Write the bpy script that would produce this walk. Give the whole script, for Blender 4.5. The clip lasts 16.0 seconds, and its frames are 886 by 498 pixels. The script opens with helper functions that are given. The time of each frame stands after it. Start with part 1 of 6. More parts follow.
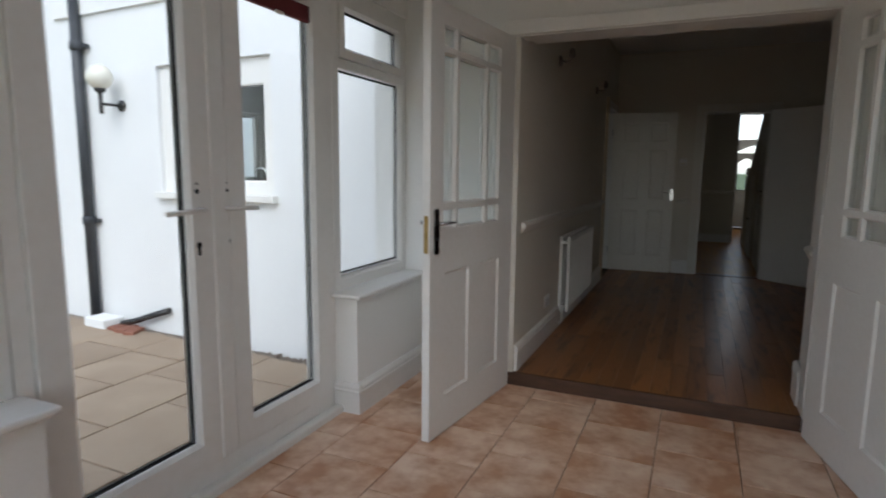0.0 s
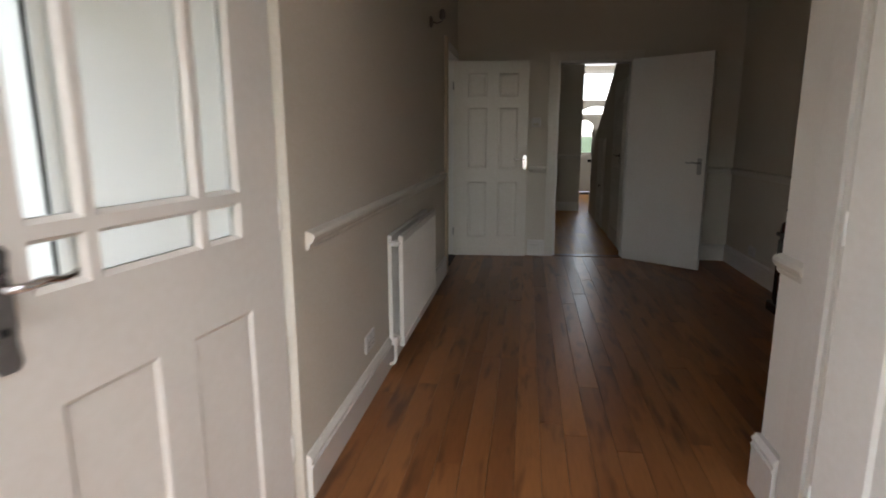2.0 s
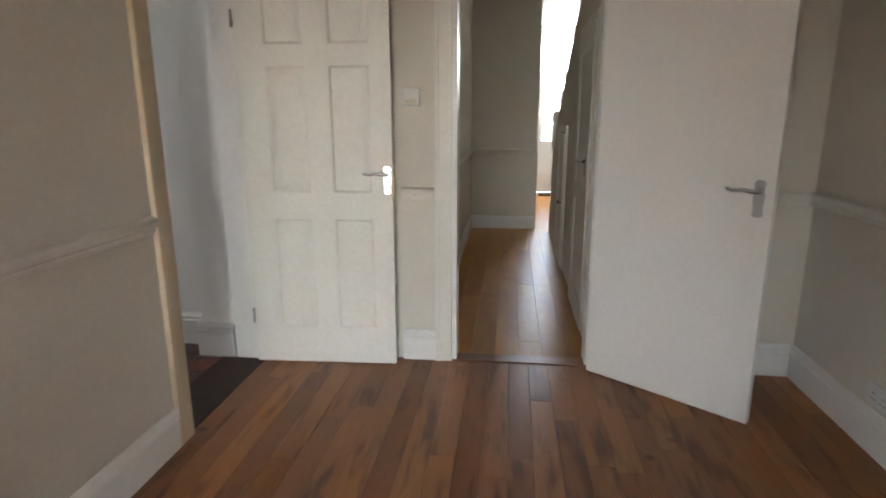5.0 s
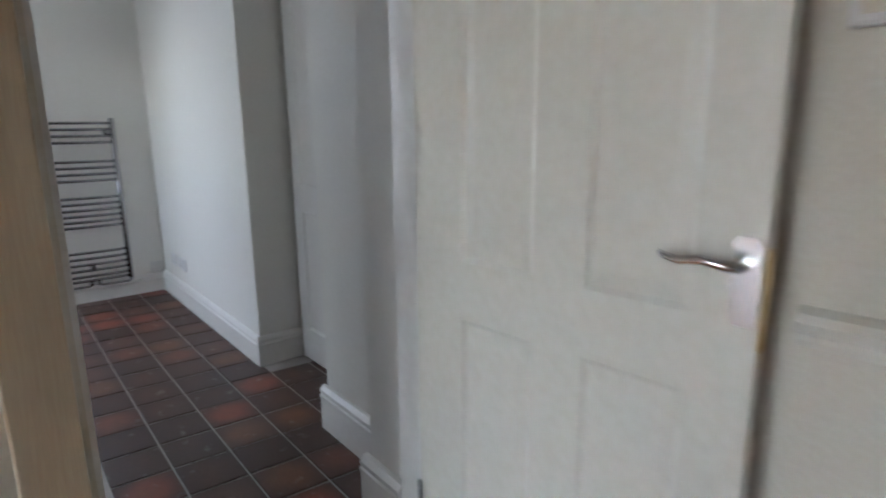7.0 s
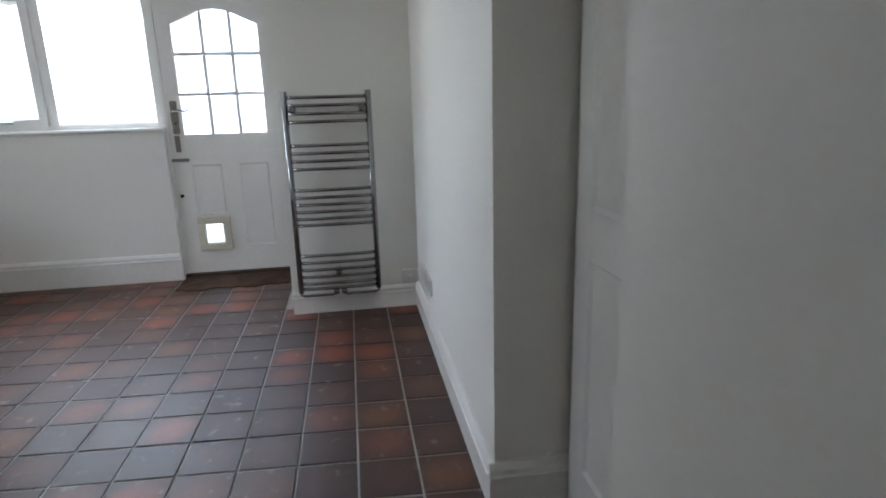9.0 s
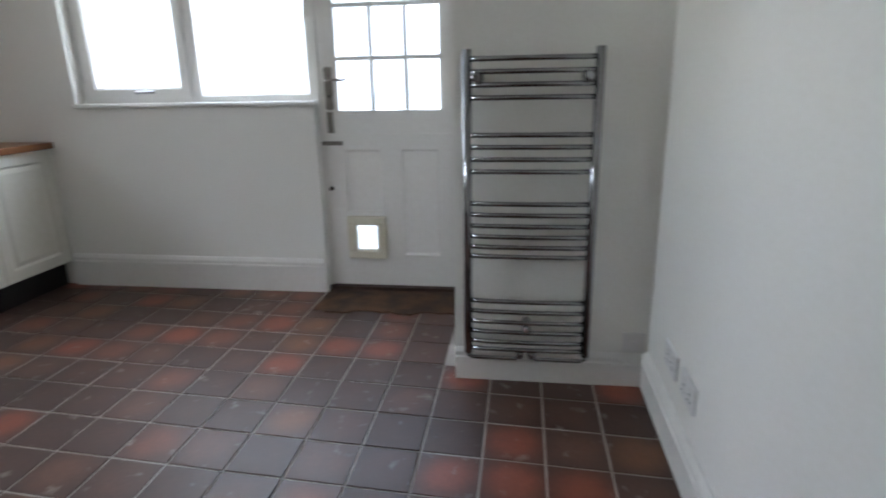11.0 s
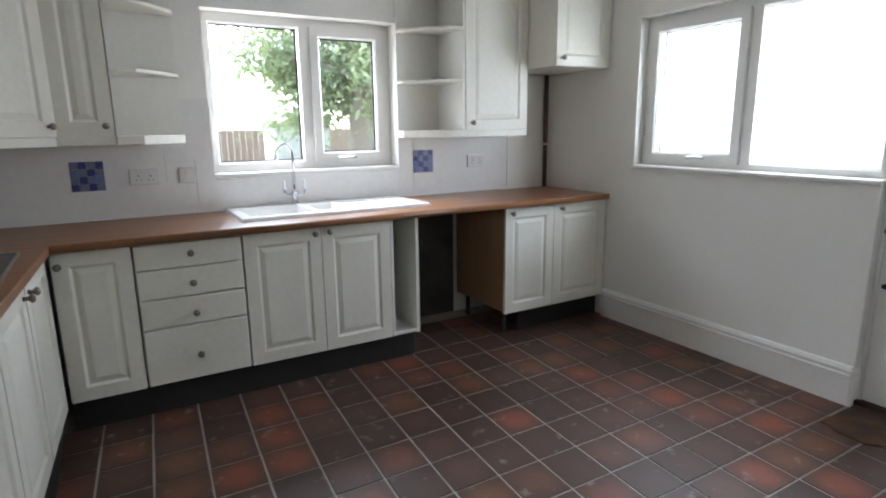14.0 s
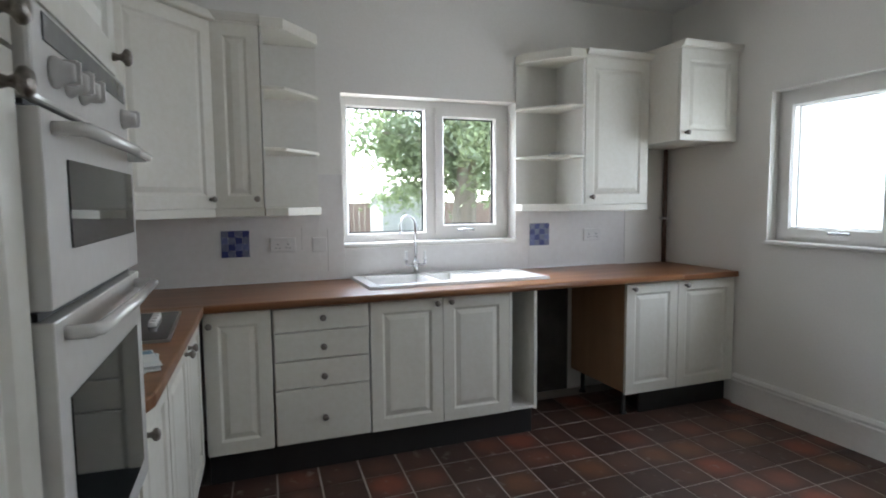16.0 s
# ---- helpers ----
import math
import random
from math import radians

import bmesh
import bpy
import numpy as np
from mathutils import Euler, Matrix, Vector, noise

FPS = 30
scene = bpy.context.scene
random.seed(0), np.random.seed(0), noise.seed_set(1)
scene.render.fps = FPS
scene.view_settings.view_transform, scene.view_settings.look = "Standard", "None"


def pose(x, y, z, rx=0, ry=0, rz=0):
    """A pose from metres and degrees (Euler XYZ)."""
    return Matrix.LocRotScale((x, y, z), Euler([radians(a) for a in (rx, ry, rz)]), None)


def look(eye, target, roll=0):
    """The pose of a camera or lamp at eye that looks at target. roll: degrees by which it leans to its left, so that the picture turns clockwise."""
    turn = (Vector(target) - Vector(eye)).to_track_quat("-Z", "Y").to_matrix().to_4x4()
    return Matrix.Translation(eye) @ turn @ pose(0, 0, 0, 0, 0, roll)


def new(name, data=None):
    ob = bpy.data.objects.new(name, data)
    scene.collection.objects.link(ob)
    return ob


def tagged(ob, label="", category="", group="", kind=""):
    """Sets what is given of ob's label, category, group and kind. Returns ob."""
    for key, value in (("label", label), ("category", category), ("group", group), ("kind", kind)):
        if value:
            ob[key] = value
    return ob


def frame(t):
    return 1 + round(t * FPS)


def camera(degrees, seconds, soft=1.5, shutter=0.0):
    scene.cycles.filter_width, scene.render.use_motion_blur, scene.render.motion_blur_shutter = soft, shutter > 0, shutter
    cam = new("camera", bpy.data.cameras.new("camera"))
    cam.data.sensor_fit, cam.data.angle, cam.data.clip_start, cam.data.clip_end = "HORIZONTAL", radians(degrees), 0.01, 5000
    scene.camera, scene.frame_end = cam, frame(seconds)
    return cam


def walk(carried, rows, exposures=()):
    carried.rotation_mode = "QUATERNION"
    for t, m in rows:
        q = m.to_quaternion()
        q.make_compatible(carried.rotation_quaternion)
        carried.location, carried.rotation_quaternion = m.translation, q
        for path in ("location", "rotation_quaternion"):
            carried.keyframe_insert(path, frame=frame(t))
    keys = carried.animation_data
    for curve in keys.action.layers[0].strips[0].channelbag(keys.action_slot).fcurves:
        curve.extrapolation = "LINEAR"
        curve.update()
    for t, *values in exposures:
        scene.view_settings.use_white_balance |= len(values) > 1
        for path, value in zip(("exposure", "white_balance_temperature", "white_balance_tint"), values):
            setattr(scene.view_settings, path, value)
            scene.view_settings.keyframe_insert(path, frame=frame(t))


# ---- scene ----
cam = camera(75.6, 16.0, 1.8, 0.45)
PATH = [
    (0, (0.145, 0.494, 1.277), (-0.656, 2.306, 1.003), 0.55),
    (0.5, (0.079, 0.735, 1.229), (-0.528, 2.617, 0.926), 0.45),
    (1, (-0.011, 1.153, 1.263), (-0.499, 3.061, 0.915), 0.19),
    (1.5, (-0.110, 1.634, 1.295), (-0.513, 3.557, 0.918), 0.35),
    (2, (-0.122, 2.179, 1.269), (-0.406, 4.120, 0.880), -0.10),
    (2.5, (-0.087, 2.698, 1.331), (-0.310, 4.642, 0.915), 0.01),
    (3, (0.043, 3.269, 1.365), (-0.168, 5.208, 0.923), 0.02),
    (3.5, (0.222, 3.773, 1.341), (0.037, 5.713, 0.893), -0.19),
    (3.7, (0.257, 3.975, 1.376), (0.091, 5.915, 0.919), 0.01),
    (5.8, (0.518, 6.244, 1.262), (0.094, 8.148, 0.824), -0.53),
    (6, (0.503, 6.442, 1.258), (-0.089, 8.302, 0.822), -0.73),
    (6.5, (0.390, 6.873, 1.260), (-0.671, 8.511, 0.823), -1.06),
    (7, (0.163, 7.311, 1.234), (-1.292, 8.615, 0.808), -0.57),
    (7.5, (-0.123, 7.595, 1.229), (-1.813, 8.569, 0.787), -0.60),
    (8, (-0.462, 7.895, 1.186), (-2.298, 8.551, 0.741), -1.14),
    (8.2, (-0.584, 7.958, 1.206), (-2.445, 8.532, 0.753), -1.44),
    (10.3, (-2.068, 8.061, 1.210), (-3.981, 8.278, 0.667), -1.10),
    (10.5, (-2.188, 8.031, 1.195), (-4.104, 8.188, 0.646), -1.20),
    (11, (-2.363, 7.960, 1.190), (-4.276, 7.789, 0.631), -1.10),
    (11.5, (-2.432, 7.988, 1.214), (-4.222, 7.305, 0.641), -1.10),
    (12, (-2.470, 8.062, 1.255), (-3.913, 6.805, 0.671), -0.90),
    (12.5, (-2.493, 8.107, 1.294), (-3.754, 6.676, 0.691), -0.90),
    (13, (-2.479, 8.108, 1.324), (-3.656, 6.592, 0.761), -0.90),
    (13.5, (-2.457, 8.087, 1.343), (-3.579, 6.505, 0.856), -0.70),
    (14, (-2.435, 8.062, 1.373), (-3.501, 6.423, 0.952), -0.70),
    (14.5, (-2.433, 8.032, 1.365), (-3.433, 6.333, 1.024), -0.70),
    (15, (-2.377, 8.026, 1.369), (-3.316, 6.280, 1.103), -0.60),
    (15.5, (-2.338, 8.019, 1.382), (-3.207, 6.230, 1.169), -0.50),
    (16, (-2.299, 8.006, 1.374), (-3.098, 6.180, 1.206), -0.50),
]

# automatic exposure and white balance of the camera: time, stops, kelvin, tint
EXPOSURES = [(0.0, 1.15, 6100, 10), (0.5, 1.2, 6150, 10), (1.0, 1.5, 6250, 11), (1.5, 1.95, 6400, 12), (2.0, 2.5, 6500, 13), (2.5, 3.25, 6750, 14), (3.0, 4.1, 6700, 14), (3.5, 4.45, 6700, 15), (6.0, 4.55, 5750, 11), (7.0, 4.3, 5600, 11), (8.0, 4.2, 5750, 10), (10.5, 4.0, 5850, 10), (12.5, 4.0, 6000, 11), (14.0, 3.95, 6000, 10), (14.5, 3.8, 6000, 10), (16.0, 3.65, 6000, 10)]
walk(cam, [(t, look(eye, target, roll)) for t, eye, target, roll in PATH], EXPOSURES)

# the kitchen wing stands three degrees out of square to the house
HOUSE = Matrix()
WING = Matrix.Translation((-3.5643, 7.1873, 0)) @ Matrix.Rotation(-0.05090, 4, "Z") @ Matrix.Translation((3.5, -7.0, 0))
STANDS = HOUSE

# ---- world and sun: bright overcast day ----
world = bpy.data.worlds.new("overcast")
scene.world = world
world.use_nodes = True
wn = world.node_tree
sky = wn.nodes.new("ShaderNodeTexSky")
sky.sky_type = "NISHITA"
sky.sun_disc = False
sky.sun_elevation = radians(45)
sky.sun_rotation = radians(161)
sky.dust_density = 1.0
wash = wn.nodes.new("ShaderNodeHueSaturation")
wash.inputs["Saturation"].default_value = 0.48
wn.links.new(sky.outputs[0], wash.inputs["Color"])
wn.links.new(wash.outputs[0], wn.nodes["Background"].inputs["Color"])
wn.nodes["Background"].inputs["Strength"].default_value = 0.15
sun_data = bpy.data.lights.new("sun", "SUN")
sun_data.energy, sun_data.angle, sun_data.color = 0.5, radians(40), (1.0, 0.985, 0.96)
sun_ob = new("sun", sun_data)
sun_ob.matrix_world = look((0, 0, 30), (-9.6, 28.4, 0))


def window_light(name, w, h, watts, eye, target, wing=HOUSE):
    """Daylight entering by an opening."""
    d = bpy.data.lights.new(name, "AREA")
    d.shape, d.size, d.size_y, d.energy, d.color = "RECTANGLE", w, h, watts, (0.96, 0.98, 1.0)
    new(name, d).matrix_world = wing @ look(eye, target)


window_light("side_window_light", 1.28, 0.78, 1.25, (-5.62, 5.97, 1.56), (-4.6, 5.97, 1.50), WING)
window_light("sink_window_light", 1.05, 0.78, 0.7, (-3.55, 4.14, 1.58), (-3.55, 5.2, 1.45), WING)
window_light("fanlight_light", 0.84, 0.52, 3.0, (1.38, 15.58, 2.25), (1.30, 14, 2.0))


# ---- materials ----
def mat(name, c1, c2, rough=0.6, coarse=2.0, fine=60.0, bump=0.05, metal=0.0, rand=0.0, stretch=(1, 1, 1), spec=0.5, contrast=0.3, coat=0.0, rough_var=0.0, streak=0.0):
    """Two-scale colour variation, fine relief and, with rand, a shade of its own for each piece."""
    m = bpy.data.materials.new(name)
    m.use_nodes = True
    n, l = m.node_tree.nodes, m.node_tree.links
    b = n["Principled BSDF"]
    tc = n.new("ShaderNodeTexCoord")
    mp = n.new("ShaderNodeMapping")
    mp.inputs["Scale"].default_value = stretch
    l.new(tc.outputs["Object"], mp.inputs["Vector"])
    info = n.new("ShaderNodeObjectInfo")
    shift = n.new("ShaderNodeVectorMath")
    shift.operation = "ADD"
    l.new(mp.outputs[0], shift.inputs[0])
    if rand:
        far = n.new("ShaderNodeMath")
        far.operation = "MULTIPLY"
        far.inputs[1].default_value = 40.0
        l.new(info.outputs["Random"], far.inputs[0])
        l.new(far.outputs[0], shift.inputs[1])
    n1, n2 = n.new("ShaderNodeTexNoise"), n.new("ShaderNodeTexNoise")
    n1.inputs["Scale"].default_value, n2.inputs["Scale"].default_value = coarse, fine
    n1.inputs["Detail"].default_value, n2.inputs["Detail"].default_value = 5.0, 3.0
    l.new(shift.outputs[0], n1.inputs["Vector"])
    l.new(shift.outputs[0], n2.inputs["Vector"])
    rp = n.new("ShaderNodeMapRange")
    rp.inputs["From Min"].default_value, rp.inputs["From Max"].default_value = 0.5 - contrast, 0.5 + contrast
    l.new(n1.outputs["Fac"], rp.inputs["Value"])
    mx = n.new("ShaderNodeMixRGB")
    mx.inputs["Color1"].default_value, mx.inputs["Color2"].default_value = (*c1, 1), (*c2, 1)
    if rand:
        ad = n.new("ShaderNodeMath")
        ad.operation = "MULTIPLY_ADD"
        ad.inputs[1].default_value, ad.inputs[2].default_value = 1 - rand, 0.0
        rr = n.new("ShaderNodeMath")
        rr.operation = "MULTIPLY"
        rr.inputs[1].default_value = rand
        l.new(info.outputs["Random"], rr.inputs[0])
        l.new(rp.outputs[0], ad.inputs[0])
        l.new(rr.outputs[0], ad.inputs[2])
        l.new(ad.outputs[0], mx.inputs["Fac"])
    else:
        l.new(rp.outputs[0], mx.inputs["Fac"])
    m2 = n.new("ShaderNodeMixRGB")
    m2.blend_type = "OVERLAY"
    m2.inputs["Fac"].default_value = 0.18
    l.new(mx.outputs[0], m2.inputs["Color1"])
    l.new(n2.outputs["Fac"], m2.inputs["Color2"])
    l.new(m2.outputs[0], b.inputs["Base Color"])
    if streak:
        sm_, sn, sr, sx = n.new("ShaderNodeMapping"), n.new("ShaderNodeTexNoise"), n.new("ShaderNodeMapRange"), n.new("ShaderNodeMixRGB")
        sm_.inputs["Scale"].default_value = (0.9, 1.0, 1)
        sn.inputs["Scale"].default_value, sn.inputs["Detail"].default_value = 5.0, 2.5
        sr.inputs["From Min"].default_value, sr.inputs["From Max"].default_value, sr.inputs["To Max"].default_value = 0.53, 0.70, streak
        l.new(shift.outputs[0], sm_.inputs["Vector"])
        l.new(sm_.outputs[0], sn.inputs["Vector"])
        l.new(sn.outputs["Fac"], sr.inputs["Value"])
        l.new(sr.outputs[0], sx.inputs["Fac"])
        l.new(m2.outputs[0], sx.inputs["Color1"])
        sx.inputs["Color2"].default_value = (c1[0] * 0.34, c1[1] * 0.30, c1[2] * 0.32, 1)
        kn, kr, kx, ka = n.new("ShaderNodeTexVoronoi"), n.new("ShaderNodeMapRange"), n.new("ShaderNodeMixRGB"), n.new("ShaderNodeVectorMath")
        ka.operation = "ADD"
        l.new(tc.outputs["Object"], ka.inputs[0])
        l.new(far.outputs[0], ka.inputs[1])
        kn.inputs["Scale"].default_value = 2.4
        l.new(ka.outputs[0], kn.inputs["Vector"])
        kr.inputs["From Min"].default_value, kr.inputs["From Max"].default_value = 0.018, 0.07
        kr.inputs["To Min"].default_value, kr.inputs["To Max"].default_value = 0.85, 0.0
        l.new(kn.outputs["Distance"], kr.inputs["Value"])
        l.new(kr.outputs[0], kx.inputs["Fac"])
        l.new(sx.outputs[0], kx.inputs["Color1"])
        kx.inputs["Color2"].default_value = (0.035, 0.014, 0.008, 1)
        l.new(kx.outputs[0], b.inputs["Base Color"])
    b.inputs["Metallic"].default_value = metal
    b.inputs["Specular IOR Level"].default_value = spec
    b.inputs["Coat Weight"].default_value = coat
    b.inputs["Roughness"].default_value = rough
    if rough_var:
        rv = n.new("ShaderNodeMapRange")
        rv.inputs["To Min"].default_value, rv.inputs["To Max"].default_value = rough - rough_var, rough + rough_var
        l.new(n1.outputs["Fac"], rv.inputs["Value"])
        l.new(rv.outputs[0], b.inputs["Roughness"])
    if bump:
        bp = n.new("ShaderNodeBump")
        bp.inputs["Strength"].default_value, bp.inputs["Distance"].default_value = bump, 0.004
        l.new(n2.outputs["Fac"], bp.inputs["Height"])
        l.new(bp.outputs[0], b.inputs["Normal"])
    return m


def glass_mat(name, tint=(1, 1, 1), rough=0.0):
    m = bpy.data.materials.new(name)
    m.use_nodes = True
    n, l = m.node_tree.nodes, m.node_tree.links
    out = n["Material Output"]
    tr, gl, mix, fr = n.new("ShaderNodeBsdfTransparent"), n.new("ShaderNodeBsdfGlossy"), n.new("ShaderNodeMixShader"), n.new("ShaderNodeLayerWeight")
    pw, ma = n.new("ShaderNodeMath"), n.new("ShaderNodeMath")
    pw.operation, ma.operation = "POWER", "MULTIPLY_ADD"
    pw.inputs[1].default_value = 5.0
    ma.inputs[1].default_value, ma.inputs[2].default_value = 0.6, 0.03
    tr.inputs["Color"].default_value = (*tint, 1)
    gl.inputs["Roughness"].default_value = rough
    fr.inputs["Blend"].default_value = 0.5
    l.new(fr.outputs["Facing"], pw.inputs[0])
    l.new(pw.outputs[0], ma.inputs[0])
    l.new(ma.outputs[0], mix.inputs["Fac"])
    l.new(tr.outputs[0], mix.inputs[1])
    l.new(gl.outputs[0], mix.inputs[2])
    l.new(mix.outputs[0], out.inputs["Surface"])
    return m


CREAM = mat("cream_emulsion", (0.66, 0.61, 0.52), (0.72, 0.675, 0.595), 0.75, 0.8, 90, 0.08)
SUNWALL = mat("off_white_emulsion", (0.80, 0.78, 0.74), (0.84, 0.82, 0.78), 0.75, 0.8, 90, 0.08)
KITWALL = mat("white_emulsion", (0.79, 0.765, 0.71), (0.83, 0.81, 0.76), 0.7, 0.9, 80, 0.10)
CEIL = mat("ceiling_paint", (0.80, 0.79, 0.76), (0.84, 0.83, 0.81), 0.85, 1.2, 70, 0.1)
GLOSS = mat("white_gloss_paint", (0.76, 0.73, 0.69), (0.81, 0.79, 0.75), 0.32, 1.5, 40, 0.04)
CREAMGLOSS = mat("cream_gloss_paint", (0.71, 0.67, 0.60), (0.76, 0.73, 0.66), 0.38, 1.5, 40, 0.05)
UPVC = mat("white_upvc", (0.80, 0.78, 0.74), (0.83, 0.81, 0.77), 0.28, 2.0, 30, 0.0)
GASKET = mat("black_rubber_gasket", (0.012, 0.012, 0.013), (0.02, 0.02, 0.02), 0.6, 5, 50, 0.0)
GLASS = glass_mat("clear_glass", (0.97, 0.985, 0.98))
CHROME = mat("chrome", (0.55, 0.55, 0.56), (0.62, 0.62, 0.63), 0.12, 6, 60, 0.0, metal=1.0)
POLISHED = mat("polished_chrome", (0.78, 0.78, 0.79), (0.84, 0.84, 0.84), 0.22, 6, 60, 0.0, metal=1.0)
RAILCHROME = mat("dark_reflecting_chrome", (0.30, 0.30, 0.31), (0.38, 0.38, 0.39), 0.10, 6, 60, 0.0, metal=1.0)
SATIN = mat("satin_steel", (0.42, 0.41, 0.40), (0.52, 0.51, 0.50), 0.3, 20, 200, 0.03, metal=1.0)
BRASS = mat("worn_brass", (0.45, 0.30, 0.10), (0.60, 0.43, 0.18), 0.3, 20, 100, 0.03, metal=1.0)
IRON = mat("black_iron", (0.014, 0.014, 0.015), (0.035, 0.034, 0.033), 0.27, 15, 90, 0.1)
PEWTER = mat("pewter_knob", (0.16, 0.14, 0.12), (0.34, 0.31, 0.28), 0.35, 90, 260, 0.3, metal=0.9)
PLANK = mat("stained_pine_board", (0.175, 0.063, 0.021), (0.41, 0.174, 0.058), 0.34, 2.0, 24, 0.06, spec=0.4, rand=0.64, stretch=(3.2, 0.5, 1), contrast=0.28, rough_var=0.10, streak=0.7)
HALLPLANK = mat("varnished_pine_board", (0.34, 0.135, 0.026), (0.60, 0.29, 0.066), 0.36, 4.0, 24, 0.14, spec=0.22, rand=0.35, stretch=(2.0, 0.5, 1), contrast=0.24, rough_var=0.10)
THRESH = mat("dark_threshold_oak", (0.026, 0.011, 0.007), (0.058, 0.028, 0.018), 0.6, 4, 30, 0.1, stretch=(0.6, 8, 4))
STEPOAK = mat("worn_step_oak", (0.040, 0.017, 0.008), (0.105, 0.048, 0.024), 0.55, 5, 30, 0.15, stretch=(0.8, 8, 5))
PINE = mat("stripped_pine_trim", (0.56, 0.44, 0.29), (0.66, 0.54, 0.38), 0.55, 2, 25, 0.1, stretch=(8, 8, 0.6))
TERRA = mat("mottled_terracotta_tile", (0.50, 0.235, 0.115), (0.82, 0.60, 0.44), 0.32, 5.0, 20, 0.06, rand=0.2, contrast=0.13, rough_var=0.08)
GROUT = mat("pale_grout", (0.31, 0.28, 0.25), (0.48, 0.445, 0.41), 0.9, 8, 90, 0.2)
TERRAGROUT = mat("brown_grout", (0.32, 0.205, 0.14), (0.42, 0.285, 0.20), 0.9, 8, 90, 0.2)
OAKTOP = mat("oiled_oak_worktop", (0.165, 0.064, 0.024), (0.29, 0.13, 0.052), 0.33, 2.0, 22, 0.04, stretch=(0.7, 9, 9), contrast=0.25)
SINKW = mat("white_composite", (0.82, 0.82, 0.81), (0.85, 0.85, 0.84), 0.2, 3, 40, 0.0)
CABW = mat("ivory_painted_foil", (0.72, 0.69, 0.60), (0.76, 0.74, 0.66), 0.42, 2.0, 40, 0.02)
CARCASS = mat("white_melamine", (0.74, 0.72, 0.66), (0.78, 0.76, 0.71), 0.4, 3, 40, 0.0)
BROWNPLY = mat("wood_effect_panel", (0.26, 0.145, 0.075), (0.34, 0.20, 0.11), 0.45, 2, 30, 0.05, stretch=(6, 6, 0.6))
PLINTHB = mat("black_plinth", (0.012, 0.012, 0.012), (0.022, 0.021, 0.020), 0.5, 5, 50, 0.02)
DARKWALL = mat("near_black_gap_sheet", (0.022, 0.020, 0.018), (0.085, 0.076, 0.068), 0.9, 5, 60, 0.4)
OVENW = mat("white_enamel", (0.76, 0.745, 0.71), (0.79, 0.775, 0.74), 0.04, 3, 40, 0.0)
OVENG = mat("smoked_oven_glass", (0.015, 0.017, 0.018), (0.022, 0.024, 0.025), 0.04, 3, 40, 0.0, spec=0.45)
HOBG = mat("black_hob_glass", (0.010, 0.010, 0.011), (0.015, 0.015, 0.016), 0.08, 3, 40, 0.0)
SOCKW = mat("white_plastic", (0.68, 0.66, 0.64), (0.73, 0.71, 0.69), 0.35, 5, 60, 0.0)
BEIGEP = mat("cream_plastic", (0.62, 0.57, 0.45), (0.68, 0.63, 0.51), 0.45, 5, 60, 0.0)
RADW = mat("white_radiator_enamel", (0.75, 0.72, 0.67), (0.79, 0.77, 0.72), 0.3, 3, 40, 0.0)
COPPER = mat("dull_brown_pipe", (0.06, 0.035, 0.025), (0.12, 0.07, 0.05), 0.45, 8, 60, 0.0)
MAHOG = mat("dark_mahogany", (0.030, 0.0085, 0.006), (0.075, 0.021, 0.014), 0.26, 3, 30, 0.05, stretch=(3, 3, 0.7))
RENDERW = mat("white_render", (0.78, 0.78, 0.77), (0.83, 0.83, 0.82), 0.85, 1.2, 45, 0.25)
SLAB = mat("buff_paving_stone", (0.25, 0.18, 0.125), (0.40, 0.305, 0.215), 0.7, 2.5, 40, 0.3, rand=0.3)
GRAVEL = mat("gravel_chips", (0.14, 0.11, 0.09), (0.34, 0.29, 0.24), 0.9, 30, 120, 0.4)
BRICK = mat("red_edging_brick", (0.20, 0.075, 0.05), (0.32, 0.14, 0.09), 0.85, 12, 90, 0.4)
BLACKP = mat("black_cast_pipe", (0.018, 0.020, 0.024), (0.045, 0.048, 0.055), 0.4, 9, 70, 0.1)
GRASS = mat("lawn", (0.045, 0.075, 0.02), (0.11, 0.15, 0.05), 0.9, 0.7, 30, 0.6)
LEAF = mat("leaf_green", (0.10, 0.13, 0.065), (0.19, 0.225, 0.125), 0.6, 1.5, 20, 0.0, rand=0.0)
ln, ll = LEAF.node_tree.nodes, LEAF.node_tree.links
lt_, lm = ln.new("ShaderNodeBsdfTranslucent"), ln.new("ShaderNodeMixShader")
lt_.inputs["Color"].default_value = (0.25, 0.30, 0.14, 1)
lm.inputs["Fac"].default_value = 0.35
ll.new(ln["Principled BSDF"].outputs[0], lm.inputs[1])
ll.new(lt_.outputs[0], lm.inputs[2])
ll.new(lm.outputs[0], ln["Material Output"].inputs["Surface"])
BARK = mat("grey_bark", (0.10, 0.085, 0.065), (0.22, 0.19, 0.15), 0.9, 6, 40, 0.6, stretch=(1, 1, 0.25))
SHEDW = mat("weathered_boards", (0.22, 0.205, 0.19), (0.36, 0.34, 0.32), 0.8, 3, 40, 0.2, stretch=(0.5, 0.5, 8))
FENCE = mat("brown_fence_boards", (0.12, 0.075, 0.055), (0.20, 0.13, 0.10), 0.85, 4, 40, 0.2, stretch=(6, 6, 0.6))
MATB = mat("rotten_brown_matting", (0.018, 0.011, 0.007), (0.115, 0.055, 0.024), 0.95, 7, 90, 0.9, contrast=0.2)
